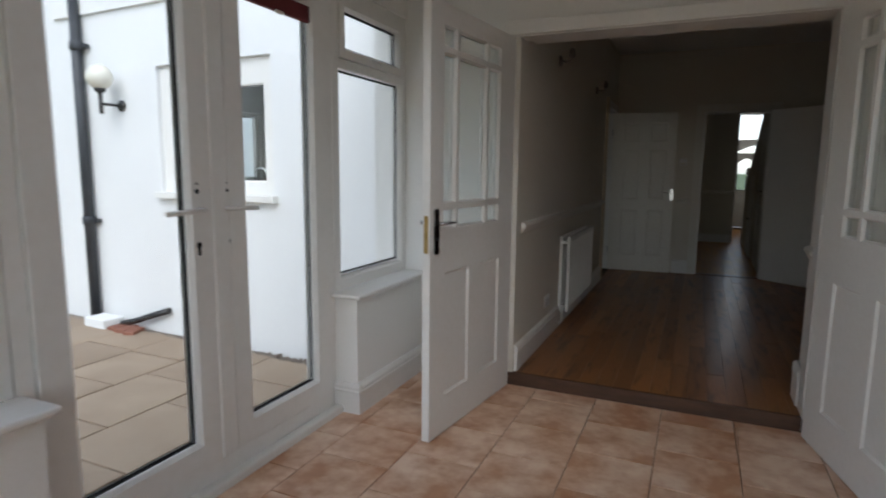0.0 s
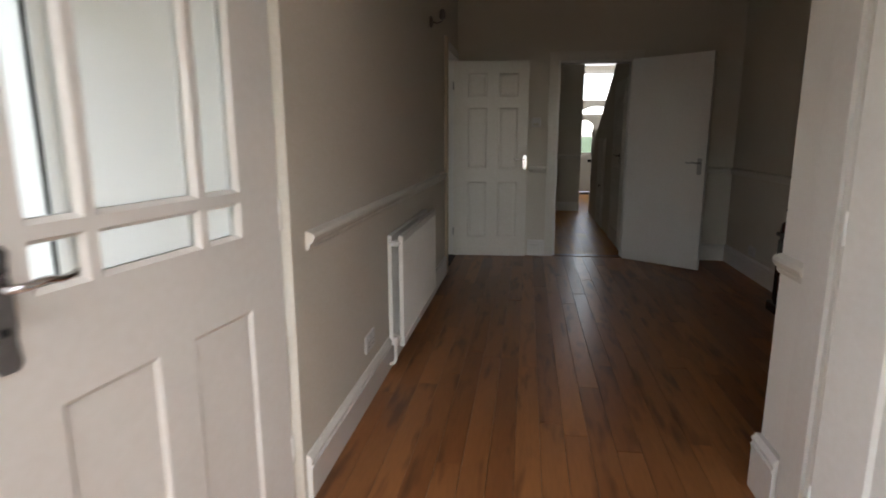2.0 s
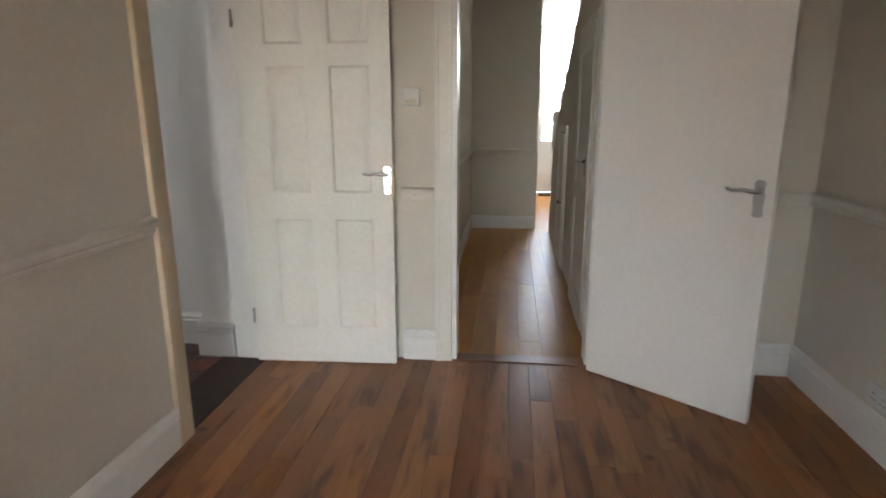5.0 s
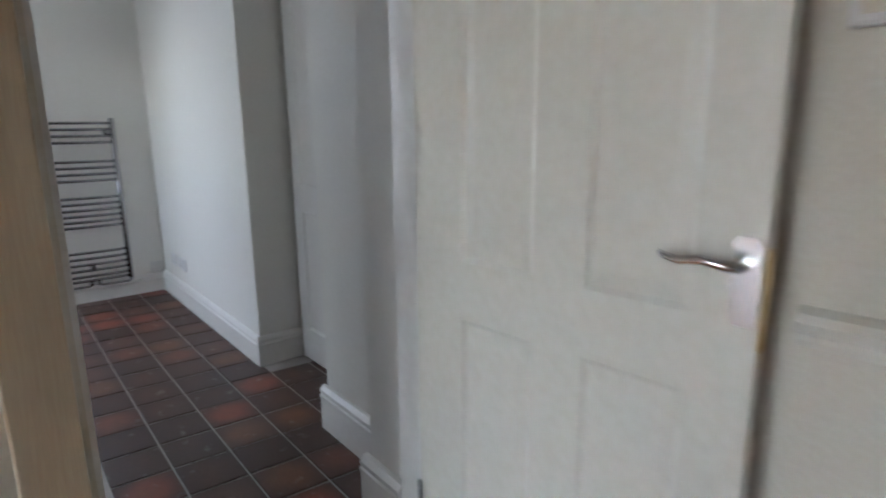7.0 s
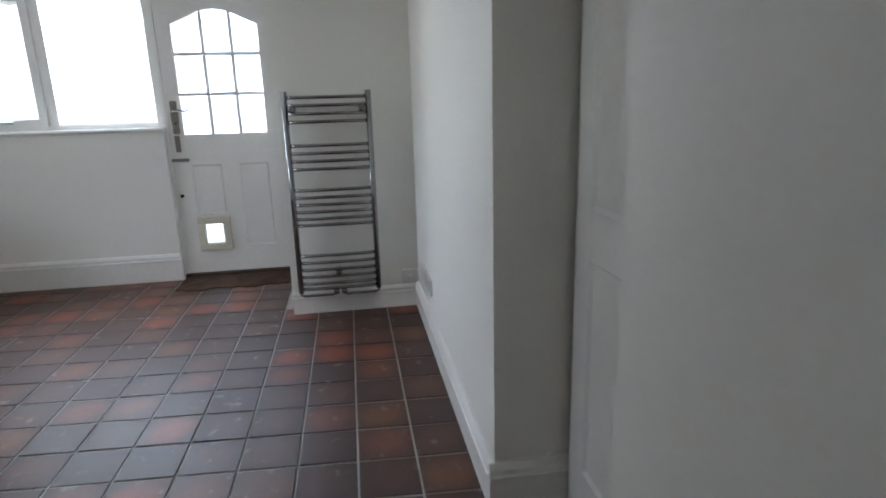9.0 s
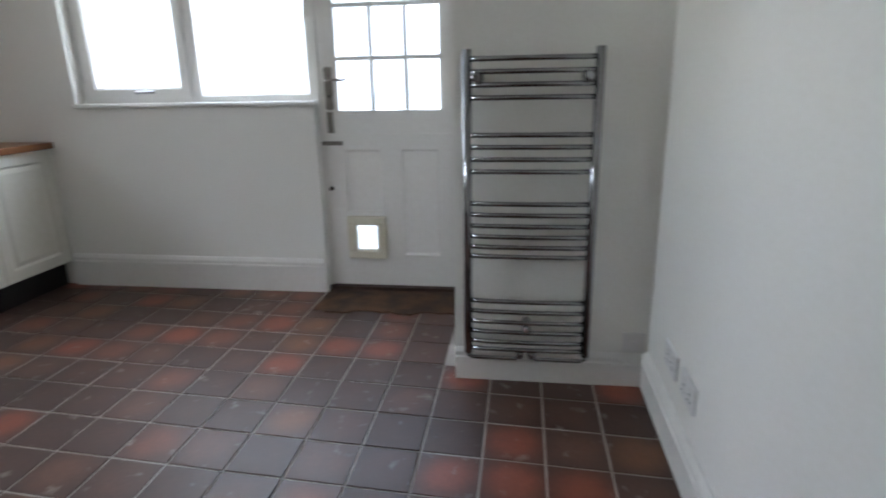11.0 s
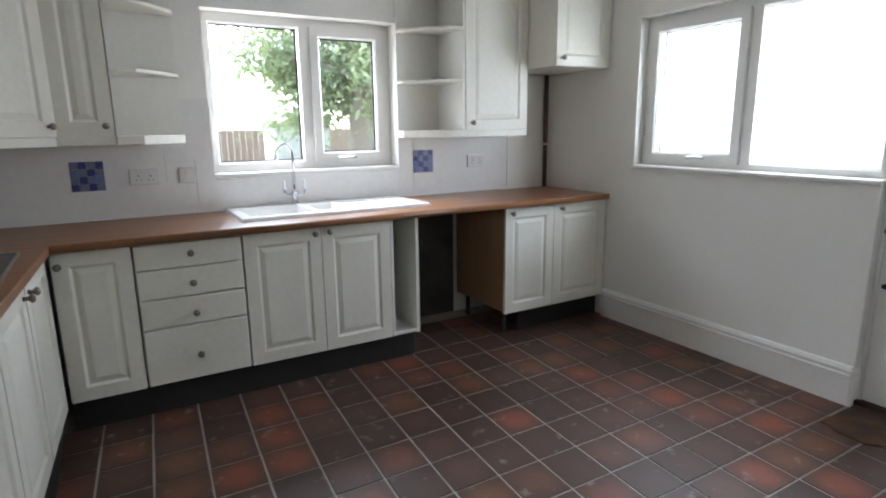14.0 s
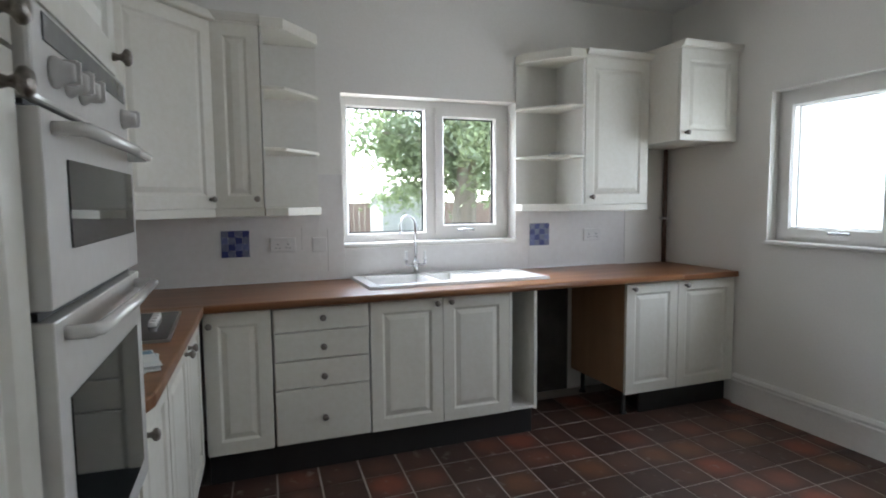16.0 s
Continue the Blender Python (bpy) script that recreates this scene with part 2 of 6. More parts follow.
MAROON = mat("maroon_blind_fabric", (0.10, 0.012, 0.015), (0.15, 0.02, 0.025), 0.8, 5, 90, 0.2)
GLOBE = mat("milky_globe", (0.74, 0.70, 0.58), (0.78, 0.75, 0.66), 0.25, 5, 60, 0.02)
PAPERW = mat("leaflet_paper", (0.62, 0.66, 0.68), (0.80, 0.81, 0.80), 0.5, 22, 60, 0.0)
PAPERB = mat("leaflet_blue_band", (0.10, 0.22, 0.32), (0.18, 0.30, 0.40), 0.5, 12, 60, 0.0)


def quarry_mat():
    """Quarry tile: each piece dark purple-brown or red, with a scuffed bloom."""
    m = mat("quarry_tile", (0.064, 0.038, 0.029), (0.112, 0.063, 0.046), 0.43, 9, 60, 0.08, rand=0.30, contrast=0.25, rough_var=0.08, spec=0.5)
    n, l = m.node_tree.nodes, m.node_tree.links
    info, ramp, mul = n.new("ShaderNodeObjectInfo"), n.new("ShaderNodeValToRGB"), n.new("ShaderNodeMixRGB")
    e = ramp.color_ramp
    e.interpolation = "CONSTANT"
    e.elements[0].position, e.elements[0].color = 0.0, (0.76, 0.68, 0.66, 1)
    e.elements[1].position, e.elements[1].color = 0.30, (0.95, 0.80, 0.74, 1)
    for pos, col in ((0.52, (1.15, 0.95, 0.85)), (0.66, (1.55, 1.02, 0.85)), (0.80, (2.15, 1.08, 0.82)), (0.92, (1.5, 1.15, 0.8))):
        x = e.elements.new(pos)
        x.color = (*col, 1)
    l.new(info.outputs["Random"], ramp.inputs["Fac"])
    mul.blend_type = "MULTIPLY"
    mul.inputs["Fac"].default_value = 1.0
    b = n["Principled BSDF"]
    src = b.inputs["Base Color"].links[0].from_socket
    l.new(src, mul.inputs["Color1"])
    # kiln flash: brighter middle, darker rim, and pale scuffs
    tc, ln, fl, mf = n.new("ShaderNodeTexCoord"), n.new("ShaderNodeVectorMath"), n.new("ShaderNodeMapRange"), n.new("ShaderNodeMixRGB")
    ln.operation = "LENGTH"
    l.new(tc.outputs["Object"], ln.inputs[0])
    fl.interpolation_type = "SMOOTHSTEP"
    fl.inputs["From Min"].default_value, fl.inputs["From Max"].default_value = 0.02, 0.125
    fl.inputs["To Min"].default_value, fl.inputs["To Max"].default_value = 1.15, 0.80
    l.new(ln.outputs["Value"], fl.inputs["Value"])
    hue, core = n.new("ShaderNodeMixRGB"), n.new("ShaderNodeMapRange")
    core.interpolation_type = "SMOOTHSTEP"
    core.inputs["From Min"].default_value, core.inputs["From Max"].default_value = 0.045, 0.135
    core.inputs["To Min"].default_value, core.inputs["To Max"].default_value = 1.0, 0.2
    l.new(ln.outputs["Value"], core.inputs["Value"])
    l.new(core.outputs[0], hue.inputs["Fac"])
    hue.inputs["Color1"].default_value = (0.92, 0.86, 0.85, 1)
    l.new(ramp.outputs[0], hue.inputs["Color2"])
    l.new(hue.outputs[0], mul.inputs["Color2"])
    mf.blend_type = "MULTIPLY"
    mf.inputs["Fac"].default_value = 1.0
    l.new(mul.outputs[0], mf.inputs["Color1"])
    l.new(fl.outputs[0], mf.inputs["Color2"])
    sc, sr, sx, off = n.new("ShaderNodeTexNoise"), n.new("ShaderNodeMapRange"), n.new("ShaderNodeMixRGB"), n.new("ShaderNodeVectorMath")
    off.operation = "ADD"
    mv = n.new("ShaderNodeMath")
    mv.operation = "MULTIPLY"
    mv.inputs[1].default_value = 70.0
    l.new(info.outputs["Random"], mv.inputs[0])
    l.new(tc.outputs["Object"], off.inputs[0])
    l.new(mv.outputs[0], off.inputs[1])
    l.new(off.outputs[0], sc.inputs["Vector"])
    sc.inputs["Scale"].default_value, sc.inputs["Detail"].default_value = 16.0, 6.0
    sr.inputs["From Min"].default_value, sr.inputs["From Max"].default_value, sr.inputs["To Max"].default_value = 0.62, 0.80, 0.65
    l.new(sc.outputs["Fac"], sr.inputs["Value"])
    l.new(sr.outputs[0], sx.inputs["Fac"])
    l.new(mf.outputs[0], sx.inputs["Color1"])
    sx.inputs["Color2"].default_value = (0.34, 0.31, 0.285, 1)
    l.new(sx.outputs[0], b.inputs["Base Color"])
    return m


QUARRY = quarry_mat()


# ---- mesh helpers ----
def box(bm, x0, y0, z0, x1, y1, z1):
    x0, x1, y0, y1, z0, z1 = min(x0, x1), max(x0, x1), min(y0, y1), max(y0, y1), min(z0, z1), max(z0, z1)
    v = [bm.verts.new(p) for p in ((x0, y0, z0), (x1, y0, z0), (x1, y1, z0), (x0, y1, z0), (x0, y0, z1), (x1, y0, z1), (x1, y1, z1), (x0, y1, z1))]
    for f in ((3, 2, 1, 0), (4, 5, 6, 7), (0, 1, 5, 4), (1, 2, 6, 5), (2, 3, 7, 6), (3, 0, 4, 7)):
        bm.faces.new([v[i] for i in f])
    return bm


def boxes(*rects):
    bm = bmesh.new()
    for r in rects:
        box(bm, *r)
    return bm


def soft(bm, w=0.003, seg=2):
    """Rounds all edges of a small mesh."""
    bmesh.ops.bevel(bm, geom=list(bm.edges), offset=w, segments=seg, profile=0.5, affect="EDGES", clamp_overlap=True)
    return bm


def tube(bm, pts, r, seg=10, caps=True):
    """A round bar along points."""
    pts = [Vector(p) for p in pts]
    rings = []
    for i, p in enumerate(pts):
        d = (pts[min(i + 1, len(pts) - 1)] - pts[max(i - 1, 0)]).normalized()
        a = d.orthogonal().normalized() if i == 0 else (rings_axis - d * rings_axis.dot(d)).normalized()
        rings_axis = a
        b = d.cross(a)
        rr = r[i] if isinstance(r, (list, tuple)) else r
        rings.append([bm.verts.new(p + (a * math.cos(2 * math.pi * k / seg) + b * math.sin(2 * math.pi * k / seg)) * rr) for k in range(seg)])
    for q, w in zip(rings, rings[1:]):
        for k in range(seg):
            f = bm.faces.new((q[k], q[(k + 1) % seg], w[(k + 1) % seg], w[k]))
            f.smooth = True
    if caps:
        bm.faces.new(rings[0][::-1])
        bm.faces.new(rings[-1])
    return bm


def turned(bm, profile, origin, axis="z", seg=16):
    """A lathe shape: profile of (radius, height) pairs along an axis from origin."""
    o = Vector(origin)
    rings = []
    for r, h in profile:
        ring = []
        for k in range(seg):
            c, s = math.cos(2 * math.pi * k / seg) * r, math.sin(2 * math.pi * k / seg) * r
            ring.append(bm.verts.new(o + Vector({"z": (c, s, h), "y": (s, h, c), "x": (h, c, s)}[axis])))
        rings.append(ring)
    for q, w in zip(rings, rings[1:]):
        for k in range(seg):
            f = bm.faces.new((q[k], q[(k + 1) % seg], w[(k + 1) % seg], w[k]))
            f.smooth = True
    bm.faces.new(rings[0][::-1])
    bm.faces.new(rings[-1])
    return bm


def prism(bm, outline, lo, hi, axis="y"):
    """An outline of 2D points pushed out along an axis."""
    place = {"y": lambda a, b, h: (a, h, b), "x": lambda a, b, h: (h, a, b), "z": lambda a, b, h: (a, b, h)}[axis]
    v0 = [bm.verts.new(place(a, b, lo)) for a, b in outline]
    v1 = [bm.verts.new(place(a, b, hi)) for a, b in outline]
    n = len(outline)
    bm.faces.new(v0)
    bm.faces.new(v1[::-1])
    for i in range(n):
        bm.faces.new((v0[i], v1[i], v1[(i + 1) % n], v0[(i + 1) % n]))
    return bm


def mesh_from(name, bm, material):
    bmesh.ops.recalc_face_normals(bm, faces=list(bm.faces))
    me = bpy.data.meshes.new(name)
    bm.to_mesh(me)
    bm.free()
    for m in (material if isinstance(material, (list, tuple)) else (material,)):
        me.materials.append(m)
    return me


def part(name, bm, material, parent, label="", at=None):
    ob = new(name, mesh_from(name, bm, material))
    ob.parent = parent
    if at is not None:
        ob.matrix_basis = at
    return tagged(ob, label)


def thing(name, label, category, m=None, group="", kind=""):
    ob = new(name)
    ob.matrix_basis = STANDS @ (m if m is not None else Matrix())
    ob.empty_display_size = 0.1
    return tagged(ob, label, category, group, kind)


def setting(name, bm, material, label, category):
    ob = new(name, mesh_from(name, bm, material))
    ob.matrix_basis = STANDS
    return tagged(ob, label, category, "", "structure")


def ring(bm, a, ya, b, yb):
    """Four slopes from rectangle a at depth ya to rectangle b at depth yb; rectangles are x0, z0, x1, z1."""
    va = [bm.verts.new(p) for p in ((a[0], ya, a[1]), (a[2], ya, a[1]), (a[2], ya, a[3]), (a[0], ya, a[3]))]
    vb = [bm.verts.new(p) for p in ((b[0], yb, b[1]), (b[2], yb, b[1]), (b[2], yb, b[3]), (b[0], yb, b[3]))]
    for i in range(4):
        bm.faces.new((va[i], va[(i + 1) % 4], vb[(i + 1) % 4], vb[i]))
    return vb


def inset(r, d):
    return (r[0] + d, r[1] + d, r[2] - d, r[3] - d)


def panel_face(bm, r, y, s, raised=True, depth=0.009):
    """The sunk panel of a door face: moulding, flat, then the raised field. s: the side it faces, +1 or -1."""
    q = inset(r, 0.012)
    ring(bm, r, y, q, y - s * depth)
    if raised and min(r[2] - r[0], r[3] - r[1]) > 0.09:
        p = inset(q, 0.004)
        ring(bm, q, y - s * depth, p, y - s * depth)
        f = inset(p, 0.024)
        v = ring(bm, p, y - s * depth, f, y - s * 0.002)
    else:
        v = ring(bm, q, y - s * depth, inset(q, 0.002), y - s * depth)
    bm.faces.new(v)


def weld(bm):
    """Joins touching blocks into one skin."""
    bmesh.ops.remove_doubles(bm, verts=list(bm.verts), dist=1e-5)
    seen, dead = {}, []
    for f in bm.faces:
        key = frozenset(v.index for v in f.verts)
        if key in seen:
            dead += [f, seen[key]]
        seen[key] = f
    bmesh.ops.delete(bm, geom=list(set(dead)), context="FACES_ONLY")
    return bm


def door_mesh(w, h, t, panels=(), lights=(), raised=True, depth=0.009):
    """A joined door leaf, hinge edge at x = 0, mid-thickness at y = 0: stiles and rails, sunk panels, open lights."""
    bm = bmesh.new()
    xs = sorted({0.0, w, *[v for r in (*panels, *lights) for v in (r[0], r[2])]})
    zs = sorted({0.0, h, *[v for r in (*panels, *lights) for v in (r[1], r[3])]})
    for x0, x1 in zip(xs, xs[1:]):
        for z0, z1 in zip(zs, zs[1:]):
            cx, cz = (x0 + x1) / 2, (z0 + z1) / 2
            hole = any(r[0] < cx < r[2] and r[1] < cz < r[3] for r in (*panels, *lights))
            if not hole:
                box(bm, x0, -t / 2, z0, x1, t / 2, z1)
    for r in panels:
        for s in (1, -1):
            panel_face(bm, r, s * t / 2, s, raised, depth)
    return weld(bm)


# ---- the plan, in metres ----
LX = -0.862     # dining room, wall towards the kitchen
RX = 1.92       # dining room, opposite wall
EY = 8.31       # dining room, end wall with the hall door
PY = 3.884      # partition with the double doors
PT = 0.345      # its thickness
SX = -1.695     # garden-room glazing line
KS = 4.38       # kitchen sink wall, inner face
KO = 4.15       # the same, outer face
KW = -5.45      # kitchen outer side wall, inner face
KR = 8.34       # kitchen end wall
KE = -1.48      # kitchen wall behind the hob run
PATIO = -0.31
GF = -0.077     # garden room floor, a step below the dining room
PL = 3.94       # partition beside the glazing
JX = 0.735      # doorway, far jamb
ZC = 2.75

# ---- floors ----
setting("floor_dining", boxes((LX - 0.02, PY + 0.03, -0.08, RX, EY, -0.014)), THRESH, "dark gaps under stained pine floorboards", "floor")
setting("floor_garden_room", boxes((SX - 0.05, -2.2, GF - 0.06, 2.3, PL, GF - 0.006)), TERRAGROUT, "brown grout bed of a terracotta tile floor", "floor")
STANDS = WING
setting("floor_kitchen", boxes((KW - 0.25, KS, -0.06, LX - 0.021, KR + 0.4, -0.0035)), GROUT, "pale grout bed of a quarry tile floor", "floor")
STANDS = HOUSE
setting("floor_hall", boxes((-0.3, EY, -0.08, 2.2, 15.6, -0.014)), THRESH, "dark gaps under varnished hall floorboards", "floor")
setting("trim_threshold", soft(boxes((LX - 0.045, PY - 0.004, GF - 0.01, JX, PY + 0.026, 0.001)), 0.004), STEPOAK, "worn brown stained oak riser of the step at the double doors", "threshold")
setting("trim_threshold_kitchen", soft(boxes((LX - 0.25, 7.456, -0.02, LX - 0.0005, 8.205, 0.004)), 0.003), THRESH, "dark worn wooden strip at the kitchen doorway", "threshold")
setting("trim_threshold_hall", soft(boxes((0.16, EY - 0.01, -0.02, 0.91, EY + 0.09, 0.006)), 0.004), OAKTOP, "brown worn threshold strip at the hall door", "threshold")

# ---- walls ----
# dining room
setting("wall_dining_side", boxes((LX - 0.16, PY + 0.001, GF - 0.02, LX, 7.445, ZC), (LX - 0.16, 7.445, 2.04, LX, 8.225, ZC), (LX - 0.16, 8.225, 0, LX, EY, ZC)), CREAM, "cream painted dining room wall with kitchen doorway", "wall")
setting("wall_dining_end", boxes((LX - 0.16, EY, 0, 0.165, EY + 0.12, ZC), (0.165, EY, 2.01, 0.905, EY + 0.12, ZC), (0.905, EY, 0, RX + 0.2, EY + 0.12, ZC)), CREAM, "cream painted end wall with hall doorway", "wall")
setting("wall_dining_far", boxes((RX, PY, 0, RX + 0.2, EY, ZC)), CREAM, "cream painted plain dining room wall", "wall")
setting("wall_partition", boxes((SX - 0.2, PL, GF - 0.02, LX - 0.161, PY + PT, ZC), (LX - 0.16, PY - 0.001, 2.085, JX + 0.01, PY + PT, ZC), (JX + 0.01, PY, GF - 0.02, 2.5, PY + PT, ZC)), SUNWALL, "white painted partition around wide double doorway", "wall")
setting("ceiling_dining", boxes((LX - 0.2, PY, ZC, RX + 0.2, EY + 0.12, ZC + 0.15)), CEIL, "white painted dining room ceiling", "ceiling")
# garden room
setting("wall_garden_low", boxes((SX - 0.12, 3.10, -0.4, -1.52, PL, 0.575), (SX - 0.12, -2.2, -0.4, -1.52, 1.45, 0.575)), SUNWALL, "white painted low wall under the windows", "wall")
setting("wall_garden_head", boxes((SX - 0.12, -2.2, 2.247, SX + 0.05, PL, 2.60)), SUNWALL, "white painted wall over glazing", "wall")
setting("wall_garden_far", boxes((2.3, -2.2, GF - 0.02, 2.5, PY, 2.6)), SUNWALL, "white painted garden room wall", "wall")
setting("wall_garden_back", boxes((SX - 0.12, -2.4, -0.3, 2.5, -2.2, 0.4), (SX - 0.12, -2.4, 2.4, 2.5, -2.2, 2.6), (SX - 0.12, -2.4, 0.4, -1.4, -2.2, 2.4), (2.2, -2.4, 0.4, 2.5, -2.2, 2.4)), SUNWALL, "white painted back wall with added wide window", "wall")
# the hole in this unseen ceiling is added to let in more light
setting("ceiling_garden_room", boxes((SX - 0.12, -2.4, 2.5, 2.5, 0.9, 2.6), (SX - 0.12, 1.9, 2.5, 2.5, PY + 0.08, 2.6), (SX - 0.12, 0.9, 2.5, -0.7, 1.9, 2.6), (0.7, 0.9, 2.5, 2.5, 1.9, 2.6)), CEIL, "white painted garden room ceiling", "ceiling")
# kitchen
STANDS = WING
SWX0, SWX1, SWZ0, SWZ1 = -4.135, -2.95, 1.11, 2.03
setting("wall_kitchen_sink", boxes((KW - 0.3, 4.262, -0.4, SWX0, KS, ZC), (SWX1, 4.262, -0.4, KE + 0.45, KS, ZC), (SWX0, 4.262, -0.4, SWX1, KS, SWZ0), (SWX0, 4.262, SWZ1, SWX1, KS, ZC)), [KITWALL], "white painted wall with window over the sink", "wall")
OX0, OX1, OZ0, OZ1 = -4.27, -2.885, 1.045, 2.20
setting("wall_courtyard", boxes((-8.5, KO, -0.45, OX0, 4.26, 3.6), (OX1, KO, -0.45, -1.75, 4.26, 3.6), (OX0, KO, -0.45, OX1, 4.26, OZ0), (OX0, KO, OZ1, OX1, 4.26, 3.6)), RENDERW, "white rendered courtyard wall with kitchen window", "wall")
KY0, KY1, KD0, KD1 = 5.25, 6.68, 6.70, 7.50
setting("wall_kitchen_side", boxes((KW - 0.3, KS, -0.3, KW, KY0, ZC), (KW - 0.3, KY0, -0.3, KW, 6.69, 1.09), (KW - 0.3, KY0, 2.03, KW, KD1, ZC), (KW - 0.3, KD1, -0.3, KW - 0.02, 8.8, ZC)), KITWALL, "white painted wall with side window and stable door", "wall")
setting("wall_kitchen_block", boxes((KW - 0.02, 7.575, 0, -4.49, KR, ZC)), KITWALL, "white painted boxed-out wall carrying the towel rail", "wall")
setting("wall_kitchen_end", boxes((KW - 0.3, KR, 0, -2.585, KR + 0.4, ZC), (-2.585, 8.60, 0, -1.78, 8.74, ZC), (-1.78, 8.31, 0, -1.23, 8.74, ZC), (-1.23, 8.175, 0, LX - 0.16, 8.74, ZC), (-2.585, KR, 2.30, -1.78, 8.60, ZC)), KITWALL, "white painted kitchen end wall with cupboard recess", "wall")
setting("wall_kitchen_hob", boxes((KE, KS, 0, LX - 0.16, 7.40, ZC)), KITWALL, "white painted wall behind the hob run", "wall")
setting("ceiling_kitchen", boxes((KW - 0.3, KS - 0.26, ZC, LX - 0.16, KR + 0.4, ZC + 0.15)), CEIL, "white painted kitchen ceiling", "ceiling")
# hall
STANDS = HOUSE
setting("wall_hall_side", boxes((-0.12, EY + 0.12, 0, 0.0, 12.18, 2.75), (-0.12, 12.18, 0, 0.77, 12.30, 2.75), (0.65, 12.30, 0, 0.77, 15.5, 2.75)), CREAM, "cream painted hall wall with a return", "wall")
setting("wall_hall_front", boxes((0.5, 15.5, 0, 0.86, 15.65, 2.75), (1.89, 15.5, 0, 2.3, 15.65, 2.75), (0.86, 15.5, 2.66, 1.89, 15.65, 2.75)), CREAM, "cream painted wall round the front door", "wall")
setting("wall_hall_far", boxes((2.1, EY + 0.12, 0, 2.3, 15.5, 2.75)), CREAM, "cream painted wall beyond the stairs", "wall")
setting("ceiling_hall", boxes((-0.3, EY + 0.12, 2.75, 2.3, 15.65, 2.85)), CEIL, "white painted hall ceiling", "ceiling")
st = bmesh.new()
prism(st, [(EY + 0.121, 0.0), (11.95, 0.0), (11.95, 0.905), (11.53, 1.28), (9.6, 2.21), (EY + 0.121, 2.6)], 0.93, 0.99, "x")
setting("wall_understairs", st, CREAM, "cream panelled wall under the sloping stair string", "wall")


# ---- baseboards and dado rails ----
def skirting(name, x0, y0, x1, y1, side, h=0.16, t=0.02, material=None, zb=0.0):
    """A moulded skirting along a wall line; side +1: it projects to the left of the way from start to end."""
    d = Vector((x1 - x0, y1 - y0, 0))
    ln = d.length
    nrm = Vector((-d.y, d.x, 0)).normalized() * side
    prof = [(0, 0), (t, 0), (t, h - 0.052), (t + 0.005, h - 0.048), (t + 0.005, h - 0.040), (t - 0.001, h - 0.036), (t - 0.002, h - 0.028), (t + 0.003, h - 0.024), (t + 0.002, h - 0.016), (t - 0.008, h - 0.004), (t - 0.012, h), (0, h)]
    bm = bmesh.new()
    a, b = Vector((x0, y0, zb)), Vector((x1, y1, zb))
    v0 = [bm.verts.new(a + nrm * p + Vector((0, 0, q))) for p, q in prof]
    v1 = [bm.verts.new(b + nrm * p + Vector((0, 0, q))) for p, q in prof]
    n = len(prof)
    bm.faces.new(v0)
    bm.faces.new(v1[::-1])
    for i in range(n):
        bm.faces.new((v0[i], v0[(i + 1) % n], v1[(i + 1) % n], v1[i]))
    return setting(name, bm, material or GLOSS, "white glossy moulded skirting board", "skirting board")


def dado(name, x0, y0, x1, y1, side, z=0.885):
    d = Vector((x1 - x0, y1 - y0, 0))
    nrm = Vector((-d.y, d.x, 0)).normalized() * side
    prof = [(0, 0), (0.008, 0), (0.014, 0.012), (0.014, 0.02), (0.026, 0.03), (0.032, 0.045), (0.026, 0.058), (0.012, 0.064), (0, 0.066)]
    bm = bmesh.new()
    a, b = Vector((x0, y0, z)), Vector((x1, y1, z))
    v0 = [bm.verts.new(a + nrm * p + Vector((0, 0, q))) for p, q in prof]
    v1 = [bm.verts.new(b + nrm * p + Vector((0, 0, q))) for p, q in prof]
    n = len(prof)
    bm.faces.new(v0)
    bm.faces.new(v1[::-1])
    for i in range(n):
        bm.faces.new((v0[i], v0[(i + 1) % n], v1[(i + 1) % n], v1[i]))
    return setting(name, bm, CREAMGLOSS, "cream painted moulded dado rail on the wall", "dado rail")


skirting("baseboard", LX, PY + 0.03, LX, 7.34, -1, 0.17)
skirting("baseboard", RX, EY, RX, PY + PT, -1, 0.17)
skirting("baseboard", 0.08, EY, -0.10, EY, 1, 0.17)
skirting("baseboard", RX - 0.02, EY, 1.0, EY, 1, 0.17)
skirting("baseboard", JX + 0.01, PY + PT, JX + 0.01, PY + 0.16, -1, 0.21, 0.03)
skirting("baseboard", RX - 0.02, PY + PT, JX + 0.01, PY + PT, -1, 0.17)
dado("dado_rail", LX, PY + 0.12, LX, 7.34, -1)
dado("dado_rail", RX, EY, RX, PY + PT, -1)
dado("dado_rail", 0.075, EY, -0.10, EY, 1)
dado("dado_rail", RX - 0.03, EY, 1.0, EY, 1)
dado("dado_rail", JX + 0.01, PY + PT, JX + 0.01, PY + 0.14, -1, 0.81)
skirting("baseboard", -1.52, PL, -1.52, 3.10, 1, 0.17, 0.03, None, GF)
skirting("baseboard", -1.49, 3.10, SX + 0.04, 3.10, 1, 0.17, 0.03, None, GF)
skirting("baseboard", -1.52, 1.45, -1.52, -2.2, 1, 0.17, 0.03, None, GF)
skirting("baseboard", LX - 0.17, PL, -1.49, PL, 1, 0.17, 0.025, None, GF)
STANDS = WING
skirting("baseboard", KW, 5.05, KW, 6.69, -1, 0.20, 0.030)
skirting("baseboard", KW - 0.06, 6.69, KW + 0.025, 6.69, 1, 0.19, 0.012)
skirting("baseboard", -4.49, 7.575, -4.49, KR, -1, 0.14, 0.015)
